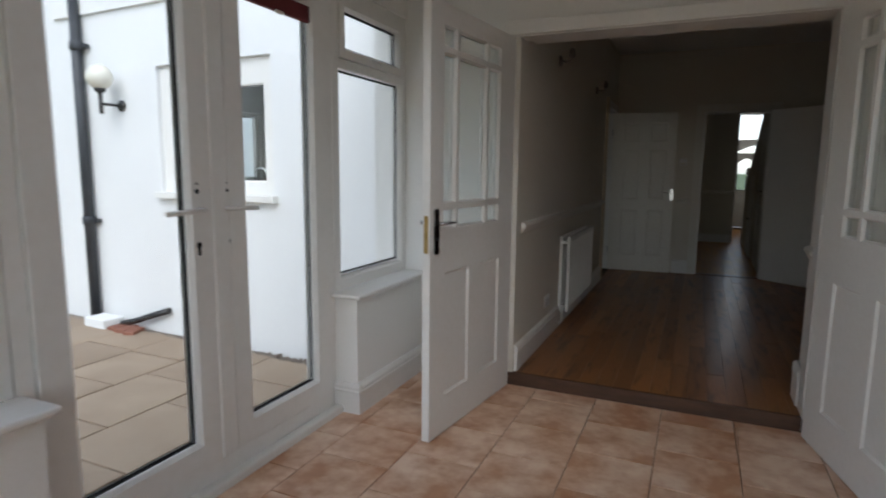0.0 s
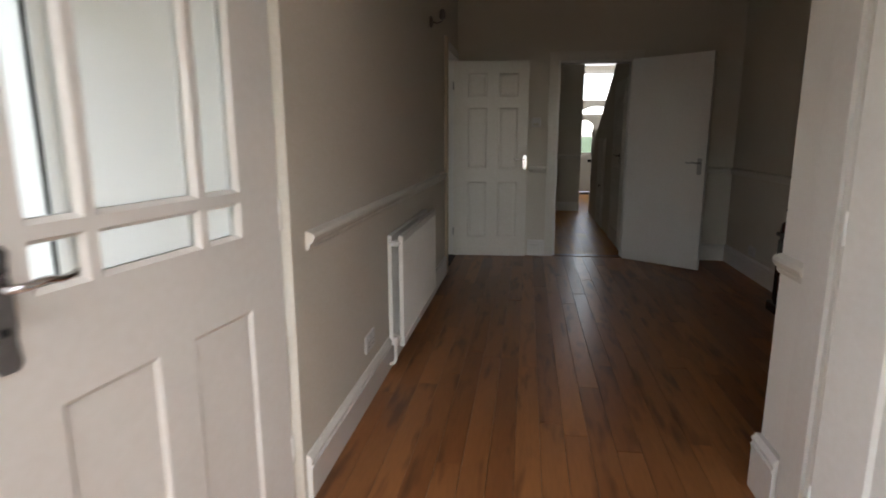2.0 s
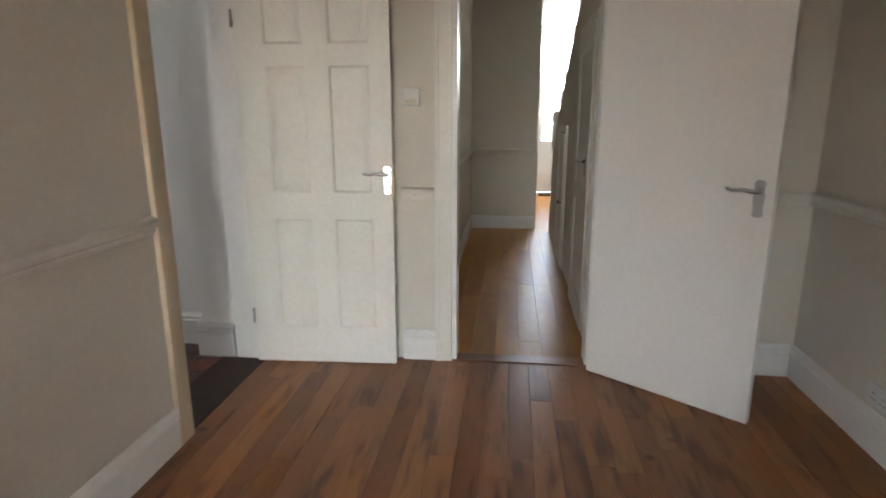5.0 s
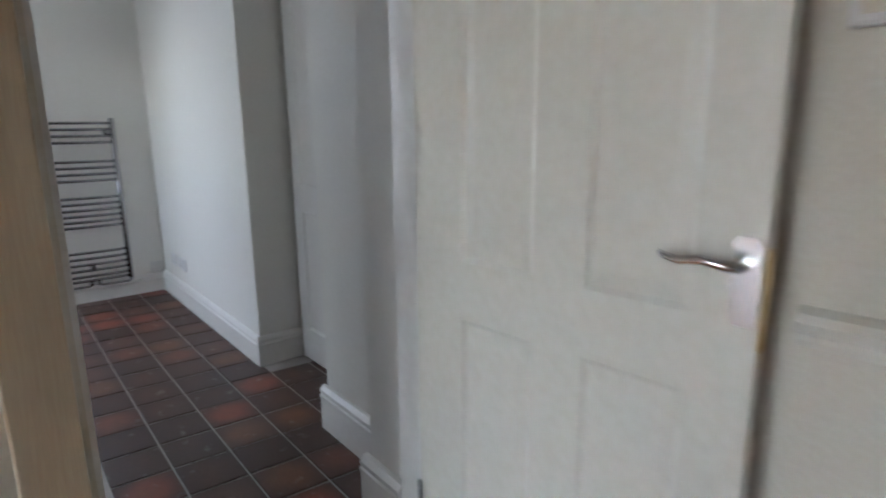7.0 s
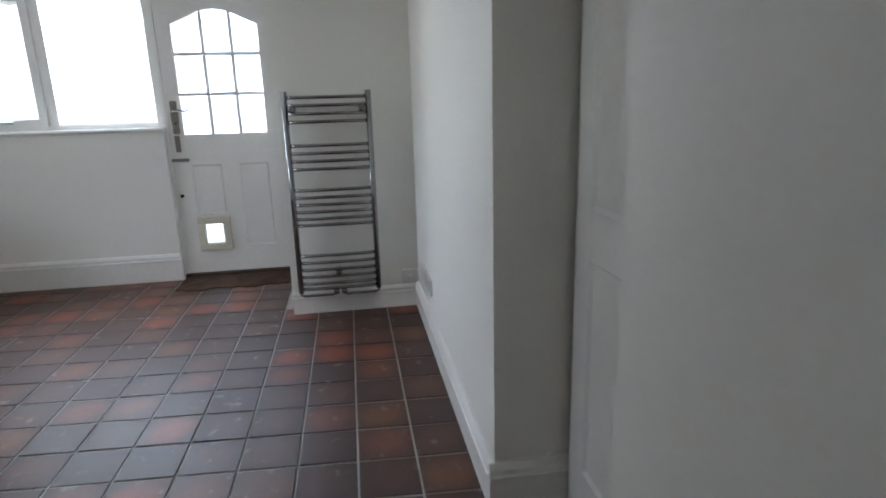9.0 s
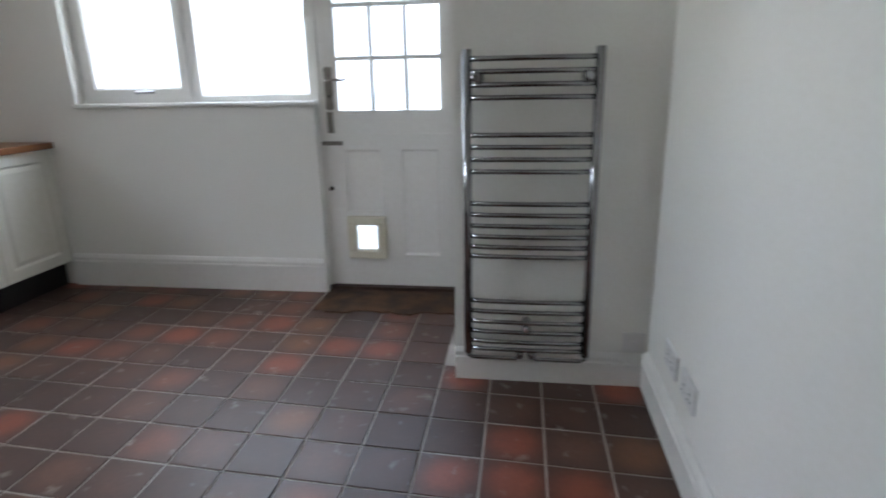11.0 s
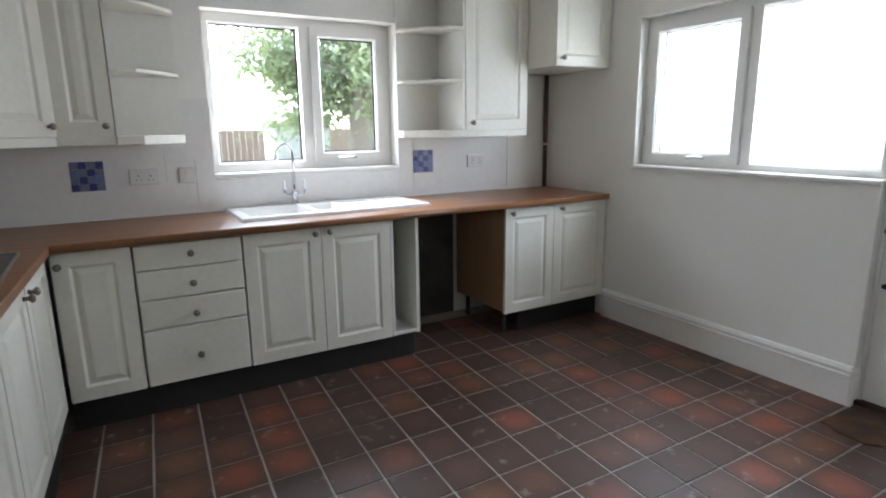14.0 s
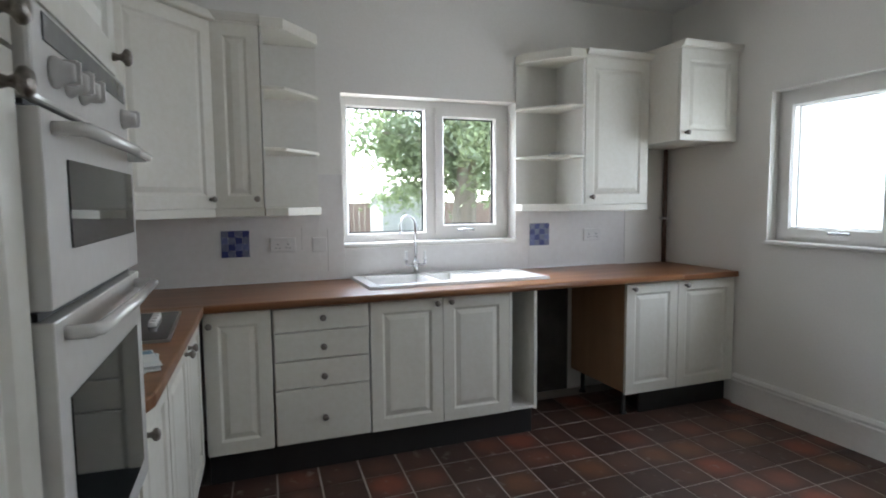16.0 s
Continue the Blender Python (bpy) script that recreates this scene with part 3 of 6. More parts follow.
skirting("baseboard", -2.585, KR, -4.47, KR, 1, 0.16, 0.02)
skirting("baseboard", -2.585, 8.60, -2.585, KR - 0.02, 1, 0.16, 0.02)
skirting("baseboard", -1.23, 8.31, -1.80, 8.31, 1, 0.19, 0.025)
skirting("baseboard", LX - 0.17, 8.175, -1.25, 8.175, 1, 0.19, 0.03)
STANDS = HOUSE
skirting("baseboard", 0.0, 12.18, 0.0, EY + 0.12, 1, 0.15, 0.02)
skirting("baseboard", 0.75, 12.18, 0.0, 12.18, 1, 0.15, 0.02)
dado("dado_rail", 0.0, 12.18, 0.0, EY + 0.12, 1)
dado("dado_rail", 0.75, 12.18, 0.0, 12.18, 1)


# ---- door linings and architraves ----
def architrave(name, axis, plane, a0, a1, top, out, w=0.085, t=0.022, material=None, label="cream painted moulded architrave round the doorway"):
    """Casing round an opening from a0 to a1 on the plane x or y = plane; out: the way it projects."""
    bm = bmesh.new()
    lo, hi = (plane, plane + out * t)
    for p, q, z0, z1 in ((a0 - w, a0, 0, top + w), (a1, a1 + w, 0, top + w), (a0, a1, top, top + w)):
        if axis == "y":
            box(bm, p, lo, z0, q, hi, z1)
        else:
            box(bm, lo, p, z0, hi, q, z1)
    for p, q, z0, z1 in ((a0 - w, a0 - w + 0.02, 0, top + w), (a1 + w - 0.02, a1 + w, 0, top + w), (a0 - w + 0.02, a1 + w - 0.02, top + w - 0.02, top + w)):
        if axis == "y":
            box(bm, p, lo, z0, q, plane + out * (t + 0.008), z1)
        else:
            box(bm, lo, p, z0, plane + out * (t + 0.008), q, z1)
    return setting(name, bm, material or CREAMGLOSS, label, "architrave")


architrave("trim_hall_door", "y", EY, 0.165, 0.905, 2.01, -1)
setting("trim_hall_lining", boxes((0.165, EY - 0.002, 0, 0.19, EY + 0.13, 2.01), (0.88, EY - 0.002, 0, 0.905, EY + 0.13, 2.01), (0.19, EY - 0.002, 1.985, 0.88, EY + 0.13, 2.01)), GLOSS, "white painted hall door lining", "door frame")
setting("trim_kitchen_jamb", soft(boxes((LX, 7.342, 0, LX + 0.022, 7.433, 2.12)), 0.004), PINE, "stripped pine architrave beside the kitchen doorway", "architrave")
setting("trim_kitchen_head", boxes((LX - 0.165, 7.438, 2.022, LX + 0.02, 8.232, 2.10), (LX - 0.165, 8.207, 0, LX + 0.012, 8.232, 2.022), (LX - 0.165, 7.437, 0, LX - 0.004, 7.455, 2.022)), GLOSS, "white painted kitchen door lining", "door frame")
setting("trim_double_door", soft(boxes((LX - 0.10, PY - 0.03, 2.065, JX + 0.07, PY, 2.145), (JX, PY - 0.03, GF, JX + 0.07, PY, 2.065)), 0.006), GLOSS, "white painted architrave over the double doors", "architrave")
setting("trim_double_lining", boxes((JX - 0.012, PY - 0.004, GF, JX + 0.012, PY + 0.14, 2.065), (LX - 0.04, PY - 0.004, 2.06, JX - 0.012, PY + 0.14, 2.084)), GLOSS, "white painted lining of the double doorway", "door frame")


# ---- small fittings shared by many things ----
def bars(bm, r, w, y0, y1, chamfer=0.012):
    """A rectangular frame r = x0, z0, x1, z1 of bars w wide between depths y0 and y1, with a sloped bead inside."""
    x0, z0, x1, z1 = r
    box(bm, x0, y0, z0, x1, y1, z0 + w)
    box(bm, x0, y0, z1 - w, x1, y1, z1)
    box(bm, x0, y0, z0 + w, x0 + w, y1, z1 - w)
    box(bm, x1 - w, y0, z0 + w, x1, y1, z1 - w)
    q = inset(r, w)
    ring(bm, q, y0 + 0.002, inset(q, chamfer), y0 + 0.016)
    ring(bm, q, y1 - 0.002, inset(q, chamfer), y1 - 0.016)
    return bm


def pane(parent, r, y, name="pane", material=None, gasket=True):
    if gasket:
        g = bmesh.new()
        for s in (-0.006, 0.006):
            v = ring(g, inset(r, -0.004), y + s, inset(r, 0.006), y + s)
        part("gasket", g, GASKET, parent, "black rubber gasket")
    ob = part(name, boxes((r[0] - 0.004, y - 0.003, r[1] - 0.004, r[2] + 0.004, y + 0.003, r[3] + 0.004)), material or GLASS, parent)
    ob.visible_shadow = False
    return ob


def knob(parent, x, y, z, out=(0, 1, 0), r=0.016):
    """A turned cabinet knob standing out from a door."""
    bm = bmesh.new()
    turned(bm, [(0.009, 0), (0.008, 0.006), (0.006, 0.012), (0.009, 0.018), (r, 0.024), (r, 0.030), (r * 0.7, 0.036), (0.003, 0.038)], (0, 0, 0), "z", 14)
    q = Vector((0, 0, 1)).rotation_difference(Vector(out)).to_matrix().to_4x4()
    return part("knob", bm, PEWTER, parent, "dark pewter knob", Matrix.Translation((x, y, z)) @ q)


def lever(parent, x, z, side, t, way=-1, plate=CHROME, metal=CHROME, tall=0.16):
    """A lever handle on a shaped back plate. side: face of the door, way: where the lever points along x."""
    y = side * t / 2
    bm = bmesh.new()
    w = 0.0245 if tall >= 0.2 else 0.021
    out = [(-w, -tall / 2 + 0.012), (-w * 0.6, -tall / 2), (w * 0.6, -tall / 2), (w, -tall / 2 + 0.012), (w * 0.8, -tall * 0.25), (w, -tall * 0.12), (w, tall * 0.12), (w * 0.8, tall * 0.25), (w, tall / 2 - 0.012), (w * 0.6, tall / 2), (-w * 0.6, tall / 2), (-w, tall / 2 - 0.012), (-w * 0.8, tall * 0.25), (-w, tall * 0.12), (-w, -tall * 0.12), (-w * 0.8, -tall * 0.25)]
    prism(bm, [(x + a, z + b) for a, b in out], y, y + side * 0.006, "y")
    p = part("handle_plate", bm, plate, parent)
    lv = bmesh.new()
    up = 0.14 * tall
    tube(lv, [(x, y + side * 0.004, z + up + 0.01), (x, y + side * 0.04, z + up + 0.01), (x + way * 0.015, y + side * 0.05, z + up + 0.011), (x + way * 0.05, y + side * 0.05, z + up + 0.016), (x + way * 0.085, y + side * 0.05, z + up + 0.010), (x + way * 0.105, y + side * 0.05, z + up + 0.014), (x + way * 0.115, y + side * 0.05, z + up + 0.020)], [0.010, 0.009, 0.008, 0.0075, 0.0065, 0.006, 0.004], 10)
    part("lever", lv, metal, p)
    if tall >= 0.2:
        kh = bmesh.new()
        turned(kh, [(0.0075, 0), (0.0075, side * 0.0018), (0.004, side * 0.0022)], (x, y + side * 0.0061, z - tall * 0.17), "y", 12)
        part("keyhole", kh, GASKET, p)
    return p


def wall_plate(name, label, category, m, w=0.146, h=0.086, gangs=2, group=""):
    """A white plastic socket or switch plate, standing out along local -y."""
    e = thing(name, label, category, m, group)
    part("plate", soft(boxes((-w / 2, -0.011, -h / 2, w / 2, -0.0005, h / 2)), 0.003), SOCKW, e)
    for k in range(gangs):
        cx = (k - (gangs - 1) / 2) * 0.06
        part("switch", soft(boxes((cx - 0.006, -0.0145, h * 0.16, cx + 0.006, -0.0112, h * 0.16 + 0.018)), 0.001, 1), SOCKW, e)
        if "socket" in name:
            part("pin_slot", boxes((cx - 0.003, -0.0122, 0.0, cx + 0.003, -0.0113, 0.008), (cx - 0.014, -0.0122, -0.02, cx - 0.007, -0.0113, -0.015), (cx + 0.007, -0.0122, -0.02, cx + 0.014, -0.0113, -0.015)), GASKET, e)
    return e


# ---- garden room: glazing ----
def garden_glazing(name, label, y0, y1):
    e = thing(name, label, "window", pose(SX, 0, 0, 0, 0, 90), "", "structure")
    bm = bmesh.new()
    bars(bm, (y0, 0.60, y1, 2.245), 0.06, -0.035, 0.035)
    box(bm, y0 + 0.06, -0.035, 1.818, y1 - 0.06, 0.035, 1.868)
    part("window_frame", bm, UPVC, e)
    top = bmesh.new()
    bars(top, (y0 + 0.062, 1.870, y1 - 0.062, 2.185), 0.045, -0.05, 0.03)
    sash = part("sash", top, UPVC, e)
    hb = bmesh.new()
    c = (y0 + y1) / 2
    tube(hb, [(c - 0.05, -0.065, 1.898), (c, -0.075, 1.901), (c + 0.05, -0.07, 1.895), (c + 0.055, -0.055, 1.895)], 0.008, 8)
    part("window_handle", hb, UPVC, sash, "white casement handle")
    pane(e, (y0 + 0.075, 0.687, y1 - 0.075, 1.808), 0.0)
    pane(e, (y0 + 0.12, 1.930, y1 - 0.12, 2.122), -0.01)
    return e


garden_glazing("window_1", "white upvc garden room window with top light", 3.10, 3.938)
garden_glazing("window_2", "white upvc garden room window beside french doors", -0.30, 1.455)
# glazing carried on out of view, added to admit more daylight
garden_glazing("added_corner_window", "unseen white upvc window added for light near the corner", -2.18, -0.302)


def sill(name, x0, x1, y0, y1, z=0.575, label="white painted window board on the low wall"):
    return setting(name, soft(boxes((x0, y0, z, x1, y1, z + 0.025)), 0.009, 3), GLOSS, label, "window sill")


sill("trim_sill", SX + 0.036, -1.475, 3.055, PL - 0.001)
sill("trim_sill_far", SX + 0.036, -1.475, -2.2, 1.48)

fd = thing("door_1", "white upvc french doors closed onto the courtyard", "french doors", pose(SX, 0, 0, 0, 0, 90), "", "structure")
bm = bmesh.new()
box(bm, 1.46, -0.035, GF, 1.515, 0.035, 2.245)
box(bm, 3.025, -0.035, GF, 3.098, 0.035, 2.245)
box(bm, 1.515, -0.035, 2.17, 3.025, 0.035, 2.245)
box(bm, 1.515, -0.045, GF - 0.02, 3.025, 0.05, 0.036)
part("frame", bm, UPVC, fd)
part("cill", soft(boxes((1.465, -0.10, GF - 0.005, 3.09, -0.046, GF + 0.04)), 0.01), UPVC, fd)
for u0, u1, hx, way, wide in ((1.52, 2.228, 2.16, -1, 0.19), (2.318, 3.021, 2.30, 1, 0.14)):
    lf = bmesh.new()
    bars(lf, (u0, 0.040, u1, 2.165), 0.100, -0.05, 0.03, 0.014)
    leaf = part("leaf", lf, UPVC, fd)
    pane(leaf, (u0 + 0.114, 0.154, u1 - 0.114, 2.051), -0.01)
    if way < 0:
        part("meeting_stile", soft(boxes((u1 + 0.001, -0.056, 0.040, 2.313, 0.03, 2.165)), 0.004), UPVC, leaf)
    face = -0.0502
    hb = bmesh.new()
    tube(hb, [(hx, face, 1.112), (hx, face - 0.035, 1.112), (hx + way * 0.02, face - 0.045, 1.112), (hx + way * wide, face - 0.045, 1.107)], 0.010, 10)
    part("lever", hb, UPVC, leaf, "white lever handle")
    for zz, rr in ((1.215, 0.005), (1.185, 0.010)):
        kb = bmesh.new()
        turned(kb, [(rr, 0), (rr, -0.004), (rr * 0.6, -0.006)], (hx + way * 0.006, face, zz), "y", 12)
        part("screw_hole", kb, IRON, leaf)
    kh = bmesh.new()
    turned(kh, [(0.013, 0), (0.013, -0.003), (0.006, -0.004)], (hx + way * 0.006, face, 0.972), "y", 14)
    box(kh, hx + way * 0.006 - 0.007, face - 0.003, 0.932, hx + way * 0.006 + 0.007, face, 0.972)
    part("keyhole", kh, IRON, leaf)
bl = thing("roller_blind", "maroon roller blind rolled up in the french door", "blind", pose(SX, 0, 0, 0, 0, 90))
part("fabric", soft(boxes((2.434, -0.048, 1.985, 2.905, -0.022, 2.062)), 0.004), MAROON, bl)
part("pull", soft(boxes((2.65, -0.056, 1.972, 2.70, -0.046, 1.988)), 0.002), UPVC, bl)
# wide window behind the camera, added as a light opening for the garden room
wb = thing("added_back_window", "unseen wide white upvc window added for light", "window", pose(0, -2.3, 0, 0, 0, 0), "", "structure")
bm = bmesh.new()
bars(bm, (-1.398, 0.402, 2.198, 2.398), 0.06, -0.035, 0.035)
box(bm, 0.37, -0.035, 0.462, 0.43, 0.035, 2.338)
part("window_frame", bm, UPVC, wb)
for r in ((-1.325, 0.475, 0.355, 2.325), (0.445, 0.475, 2.125, 2.325)):
    pane(wb, r, 0.0)

# rooflight out of view, added only to brighten the garden room
rl = thing("added_rooflight", "unseen clear rooflight added to brighten the garden room", "rooflight", pose(0, 0, 2.6), "", "structure")
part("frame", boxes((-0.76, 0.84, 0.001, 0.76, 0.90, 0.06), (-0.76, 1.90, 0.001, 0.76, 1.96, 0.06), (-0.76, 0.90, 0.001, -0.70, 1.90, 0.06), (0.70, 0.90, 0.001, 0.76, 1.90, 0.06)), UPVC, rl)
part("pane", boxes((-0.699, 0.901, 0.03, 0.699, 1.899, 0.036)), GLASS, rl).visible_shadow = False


# ---- doors ----
def glazed_leaf(name, label, m, face, w=0.86):
    """Part-glazed leaf: margin lights over two sunk panels."""
    h, t = 2.12, 0.042
    k = w / 0.935
    lights = [(a * k, c, b * k, d) for a, b in ((0.195, 0.335), (0.362, 0.665), (0.692, 0.815)) for c, d in ((1.058, 1.158), (1.185, 1.897), (1.924, 2.022))]
    panels = [(0.17 * k, 0.20, 0.42 * k, 0.840), (0.54 * k, 0.20, 0.79 * k, 0.840)]
    e = thing(name, label, "door", m, "", "structure")
    lf = part("leaf", door_mesh(w, h, t, panels, lights, raised=False), GLOSS, e)
    for r in lights:
        b = bmesh.new()
        for s in (1, -1):
            ring(b, r, s * t / 2 - s * 0.002, inset(r, 0.010), s * 0.006)
        part("glazing_bead", b, GLOSS, lf)
        pane(lf, inset(r, 0.006), 0.0, gasket=False)
    lever(lf, w - 0.055, 1.05, face, t, -1, RAILCHROME, CHROME, 0.22)
    lever(lf, w - 0.055, 1.05, -face, t, -1, RAILCHROME, CHROME, 0.22)
    part("latch_plate", boxes((w, -0.011, 0.95, w + 0.003, 0.011, 1.13)), BRASS, lf, "worn brass latch plate")
    for z in (0.25, 1.05, 1.8):
        hg = bmesh.new()
        turned(hg, [(0.005, 0), (0.005, 0.09)], (-0.003, face * (t / 2 + 0.001), z), "z", 10)
        part("hinge", hg, GLOSS, lf)
    return e


glazed_leaf("door_2", "white painted half-glazed door standing open", pose(-0.904, 3.855, GF + 0.008, 0, 0, -97.05), 1, 0.935)
glazed_leaf("door_3", "white painted half-glazed door opened back", pose(0.737, 3.812, GF + 0.008, 0, 0, -77.0), -1, 0.935)

# kitchen door, opened against the end wall
w6, h6, t6 = 0.762, 1.998, 0.038
six = [(a, c, b, d) for a, b in ((0.146, 0.345), (0.461, 0.66)) for c, d in ((0.20, 0.787), (0.922, 1.54), (1.64, 1.88))]
kd = thing("door_4", "white painted six-panel door open against the wall", "door", pose(-0.887, 8.186, 0.010, 0, 0, 2.6), "", "structure")
kl = part("leaf", door_mesh(w6, h6, t6, six, (), raised=True, depth=0.006), CREAMGLOSS, kd)
lever(kl, 0.738, 0.988, -1, t6, -1, POLISHED, POLISHED, 0.139)
part("latch_plate", boxes((w6, -0.011, 0.88, w6 + 0.003, 0.011, 1.04)), BRASS, kl)
for z in (0.22, 1.72):
    hg = bmesh.new()
    turned(hg, [(0.007, 0), (0.007, 0.08)], (-0.003, -t6 / 2 - 0.004, z), "z", 10)
    part("hinge", hg, SATIN, kl)

# hall door, flush with faint panels, swung into the room
hd = thing("door_5", "white painted flush hall door standing open", "door", pose(0.895, 8.255, 0.010, 0, 0, -37.8), "", "structure")
hl = part("leaf", door_mesh(0.78, 1.995, 0.038, [(0.12, 0.20, 0.63, 0.78), (0.12, 0.84, 0.63, 1.80)], (), raised=False), GLOSS, hd)
fl = part("facing", soft(boxes((0.0, -0.0245, 0.0, 0.78, -0.0195, 1.995)), 0.002), GLOSS, hl)
lever(hl, 0.725, 0.975, -1, 0.050, -1, SATIN, SATIN, 0.15)
kb = bmesh.new()
turned(kb, [(0.010, 0), (0.010, 0.01), (0.022, 0.03), (0.020, 0.045), (0.008, 0.05)], (0.725, 0.019, 0.975), "y", 14)
part("knob", kb, SATIN, hl)

# recessed cupboard doors in the kitchen
STANDS = WING
rc = thing("recess_cupboard", "white painted panelled cupboard doors in a wall recess", "cupboard", pose(-2.56, 8.585, 0, 0, 0, 0))
part("frame", boxes((0.0, -0.02, 0.0, 0.03, 0.012, 2.28), (0.75, -0.02, 0.0, 0.775, 0.012, 2.28), (0.03, -0.02, 2.22, 0.75, 0.012, 2.28)), GLOSS, rc)
for k in (0, 1):
    part("cupboard_door", door_mesh(0.356, 2.20, 0.022, [(0.07, 0.17, 0.286, 0.80), (0.07, 0.93, 0.286, 2.08)], (), raised=False), GLOSS, rc, "", pose(0.032 + k * 0.36, -0.012, 0.012))



STANDS = HOUSE

# ---- dining room things ----
def radiator(name, label, m, length, h, ribs):
    """A double-panel radiator along local x, fronts facing local -y, back on y = 0."""
    e = thing(name, label, "radiator", m)
    for nm, y in (("front_panel", -0.092), ("back_panel", -0.030)):
        bm = bmesh.new()
        top = []
        p = length / ribs
        for k in range(ribs):
            a = k * p
            top += [(a, y), (a + p * 0.36, y), (a + p * 0.50, y + 0.007), (a + p * 0.86, y + 0.007)]
        top += [(length, y)]
        back = [(length, y + 0.022), (0, y + 0.022)]
        prism(bm, top + back, 0.035, h - 0.035, "z")
        box(bm, 0, y - 0.002, 0, length, y + 0.022, 0.034)
        box(bm, 0, y - 0.002, h - 0.034, length, y + 0.022, h)
        part(nm, bm, RADW, e)
    for z in (0.03, h - 0.06):
        c = bmesh.new()
        tube(c, [(0.012, -0.078, z + 0.015), (0.012, -0.02, z + 0.015)], 0.016, 10)
        part("header", c, RADW, e)
        c = bmesh.new()
        tube(c, [(length - 0.012, -0.078, z + 0.015), (length - 0.012, -0.02, z + 0.015)], 0.016, 10)
        part("header", c, RADW, e)
    v = bmesh.new()
    tube(v, [(-0.002, -0.055, 0.045), (-0.035, -0.055, 0.045), (-0.045, -0.055, 0.03), (-0.045, -0.055, -0.06), (-0.045, -0.045, -0.085), (-0.045, -0.012, -0.09)], 0.009, 10)
    part("pipe", v, RADW, e)
    v = bmesh.new()
    turned(v, [(0.014, 0), (0.016, 0.01), (0.016, 0.045), (0.012, 0.05)], (-0.045, -0.055, 0.02), "z", 12)
    part("valve", v, SOCKW, e)
    for x in (0.25, length - 0.25):
        part("bracket", boxes((x, -0.0075, 0.1, x + 0.03, -0.001, h - 0.12)), RADW, e)
    return e


radiator("radiator", "white double-panel ribbed radiator on the wall", pose(LX, 5.12, 0.125, 0, 0, 90), 1.12, 0.62, 26)


def sconce(y):
    e = thing("wall_light", "small dark metal wall light bracket, unlit", "wall light", pose(LX, y, 2.10, 0, 0, 90), "dining wall lights")
    bm = bmesh.new()
    turned(bm, [(0.042, 0), (0.042, -0.008), (0.026, -0.018), (0.010, -0.018)], (0, 0, 0), "y", 16)
    part("wall_plate", bm, PEWTER, e)
    bm = bmesh.new()
    tube(bm, [(0, -0.01, 0), (0, -0.05, -0.012), (0, -0.085, 0.0), (0, -0.09, 0.02)], 0.007, 8)
    part("arm", bm, PEWTER, e)
    bm = bmesh.new()
    turned(bm, [(0.018, 0), (0.025, 0.02), (0.02, 0.055), (0.013, 0.07)], (0, -0.09, 0.015), "z", 12)
    part("lamp_holder", bm, PEWTER, e)


sconce(4.92)
sconce(6.61)
wall_plate("wall_socket", "white plastic double socket low on dining wall", "socket", pose(RX, 7.61, 0.235, 0, 0, -90), group="dining sockets")
wall_plate("wall_socket", "white plastic double socket above dining skirting", "socket", pose(LX, 4.74, 0.29, 0, 0, 90), group="dining sockets")
th = thing("thermostat", "white plastic room thermostat on end wall", "thermostat", pose(-0.04, EY, 1.404, 0, 0, 0))
part("case", soft(boxes((-0.045, -0.028, -0.045, 0.045, -0.0005, 0.045)), 0.006), SOCKW, th)
part("dial_slot", soft(boxes((-0.028, -0.031, -0.030, 0.028, -0.0285, -0.012)), 0.001, 1), BEIGEP, th)
wall_plate("light_switch", "white plastic light switch on partition wall", "light switch", pose(0.98, PY, 1.42), 0.086, 0.086, 1)

# low carved sideboard against the far wall
sb = thing("sideboard", "dark carved mahogany sideboard with turned gallery shelf", "sideboard", pose(RX, 6.55, 0, 0, 0, -90))
# local x runs towards the garden room, local -y into the room
part("plinth", soft(boxes((-0.03, -0.26, 0.0, 1.43, -0.01, 0.075)), 0.012, 3), MAHOG, sb)
part("body", soft(boxes((0.0, -0.225, 0.076, 1.40, -0.01, 0.555)), 0.006), MAHOG, sb)
part("top_board", soft(boxes((-0.02, -0.245, 0.556, 1.42, -0.008, 0.585)), 0.010, 3), MAHOG, sb)
for k in range(3):
    d = door_mesh(0.43, 0.44, 0.02, [(0.06, 0.06, 0.37, 0.38)], (), True)
    pd = part("cupboard_door", d, MAHOG, sb, "", pose(0.035 + k * 0.45, -0.236, 0.095))
sc = [(0.0, 0.0), (0.20, 0.0), (0.20, 0.10), (0.17, 0.085), (0.145, 0.045), (0.10, 0.035), (0.06, 0.055), (0.03, 0.075), (0.008, 0.06)]
for x in (-0.012, 1.39):
    bm = bmesh.new()
    prism(bm, [(-a - 0.02, 0.586 + b) for a, b in [(0.20 - p, q) for p, q in sc]], x, x + 0.022, "x")
    part("scroll_end", bm, MAHOG, sb)
for x in (0.03, 0.70, 1.37):
    bm = bmesh.new()
    turned(bm, [(0.016, 0), (0.018, 0.012), (0.010, 0.022), (0.013, 0.05), (0.019, 0.075), (0.013, 0.10), (0.009, 0.12), (0.016, 0.13), (0.016, 0.142)], (x, -0.15, 0.586), "z", 14)
    part("turned_spindle", bm, MAHOG, sb)
bm = boxes((-0.03, -0.19, 0.729, 1.43, -0.012, 0.752))
part("gallery_shelf", soft(bm, 0.008, 3), MAHOG, sb)
bm = bmesh.new()
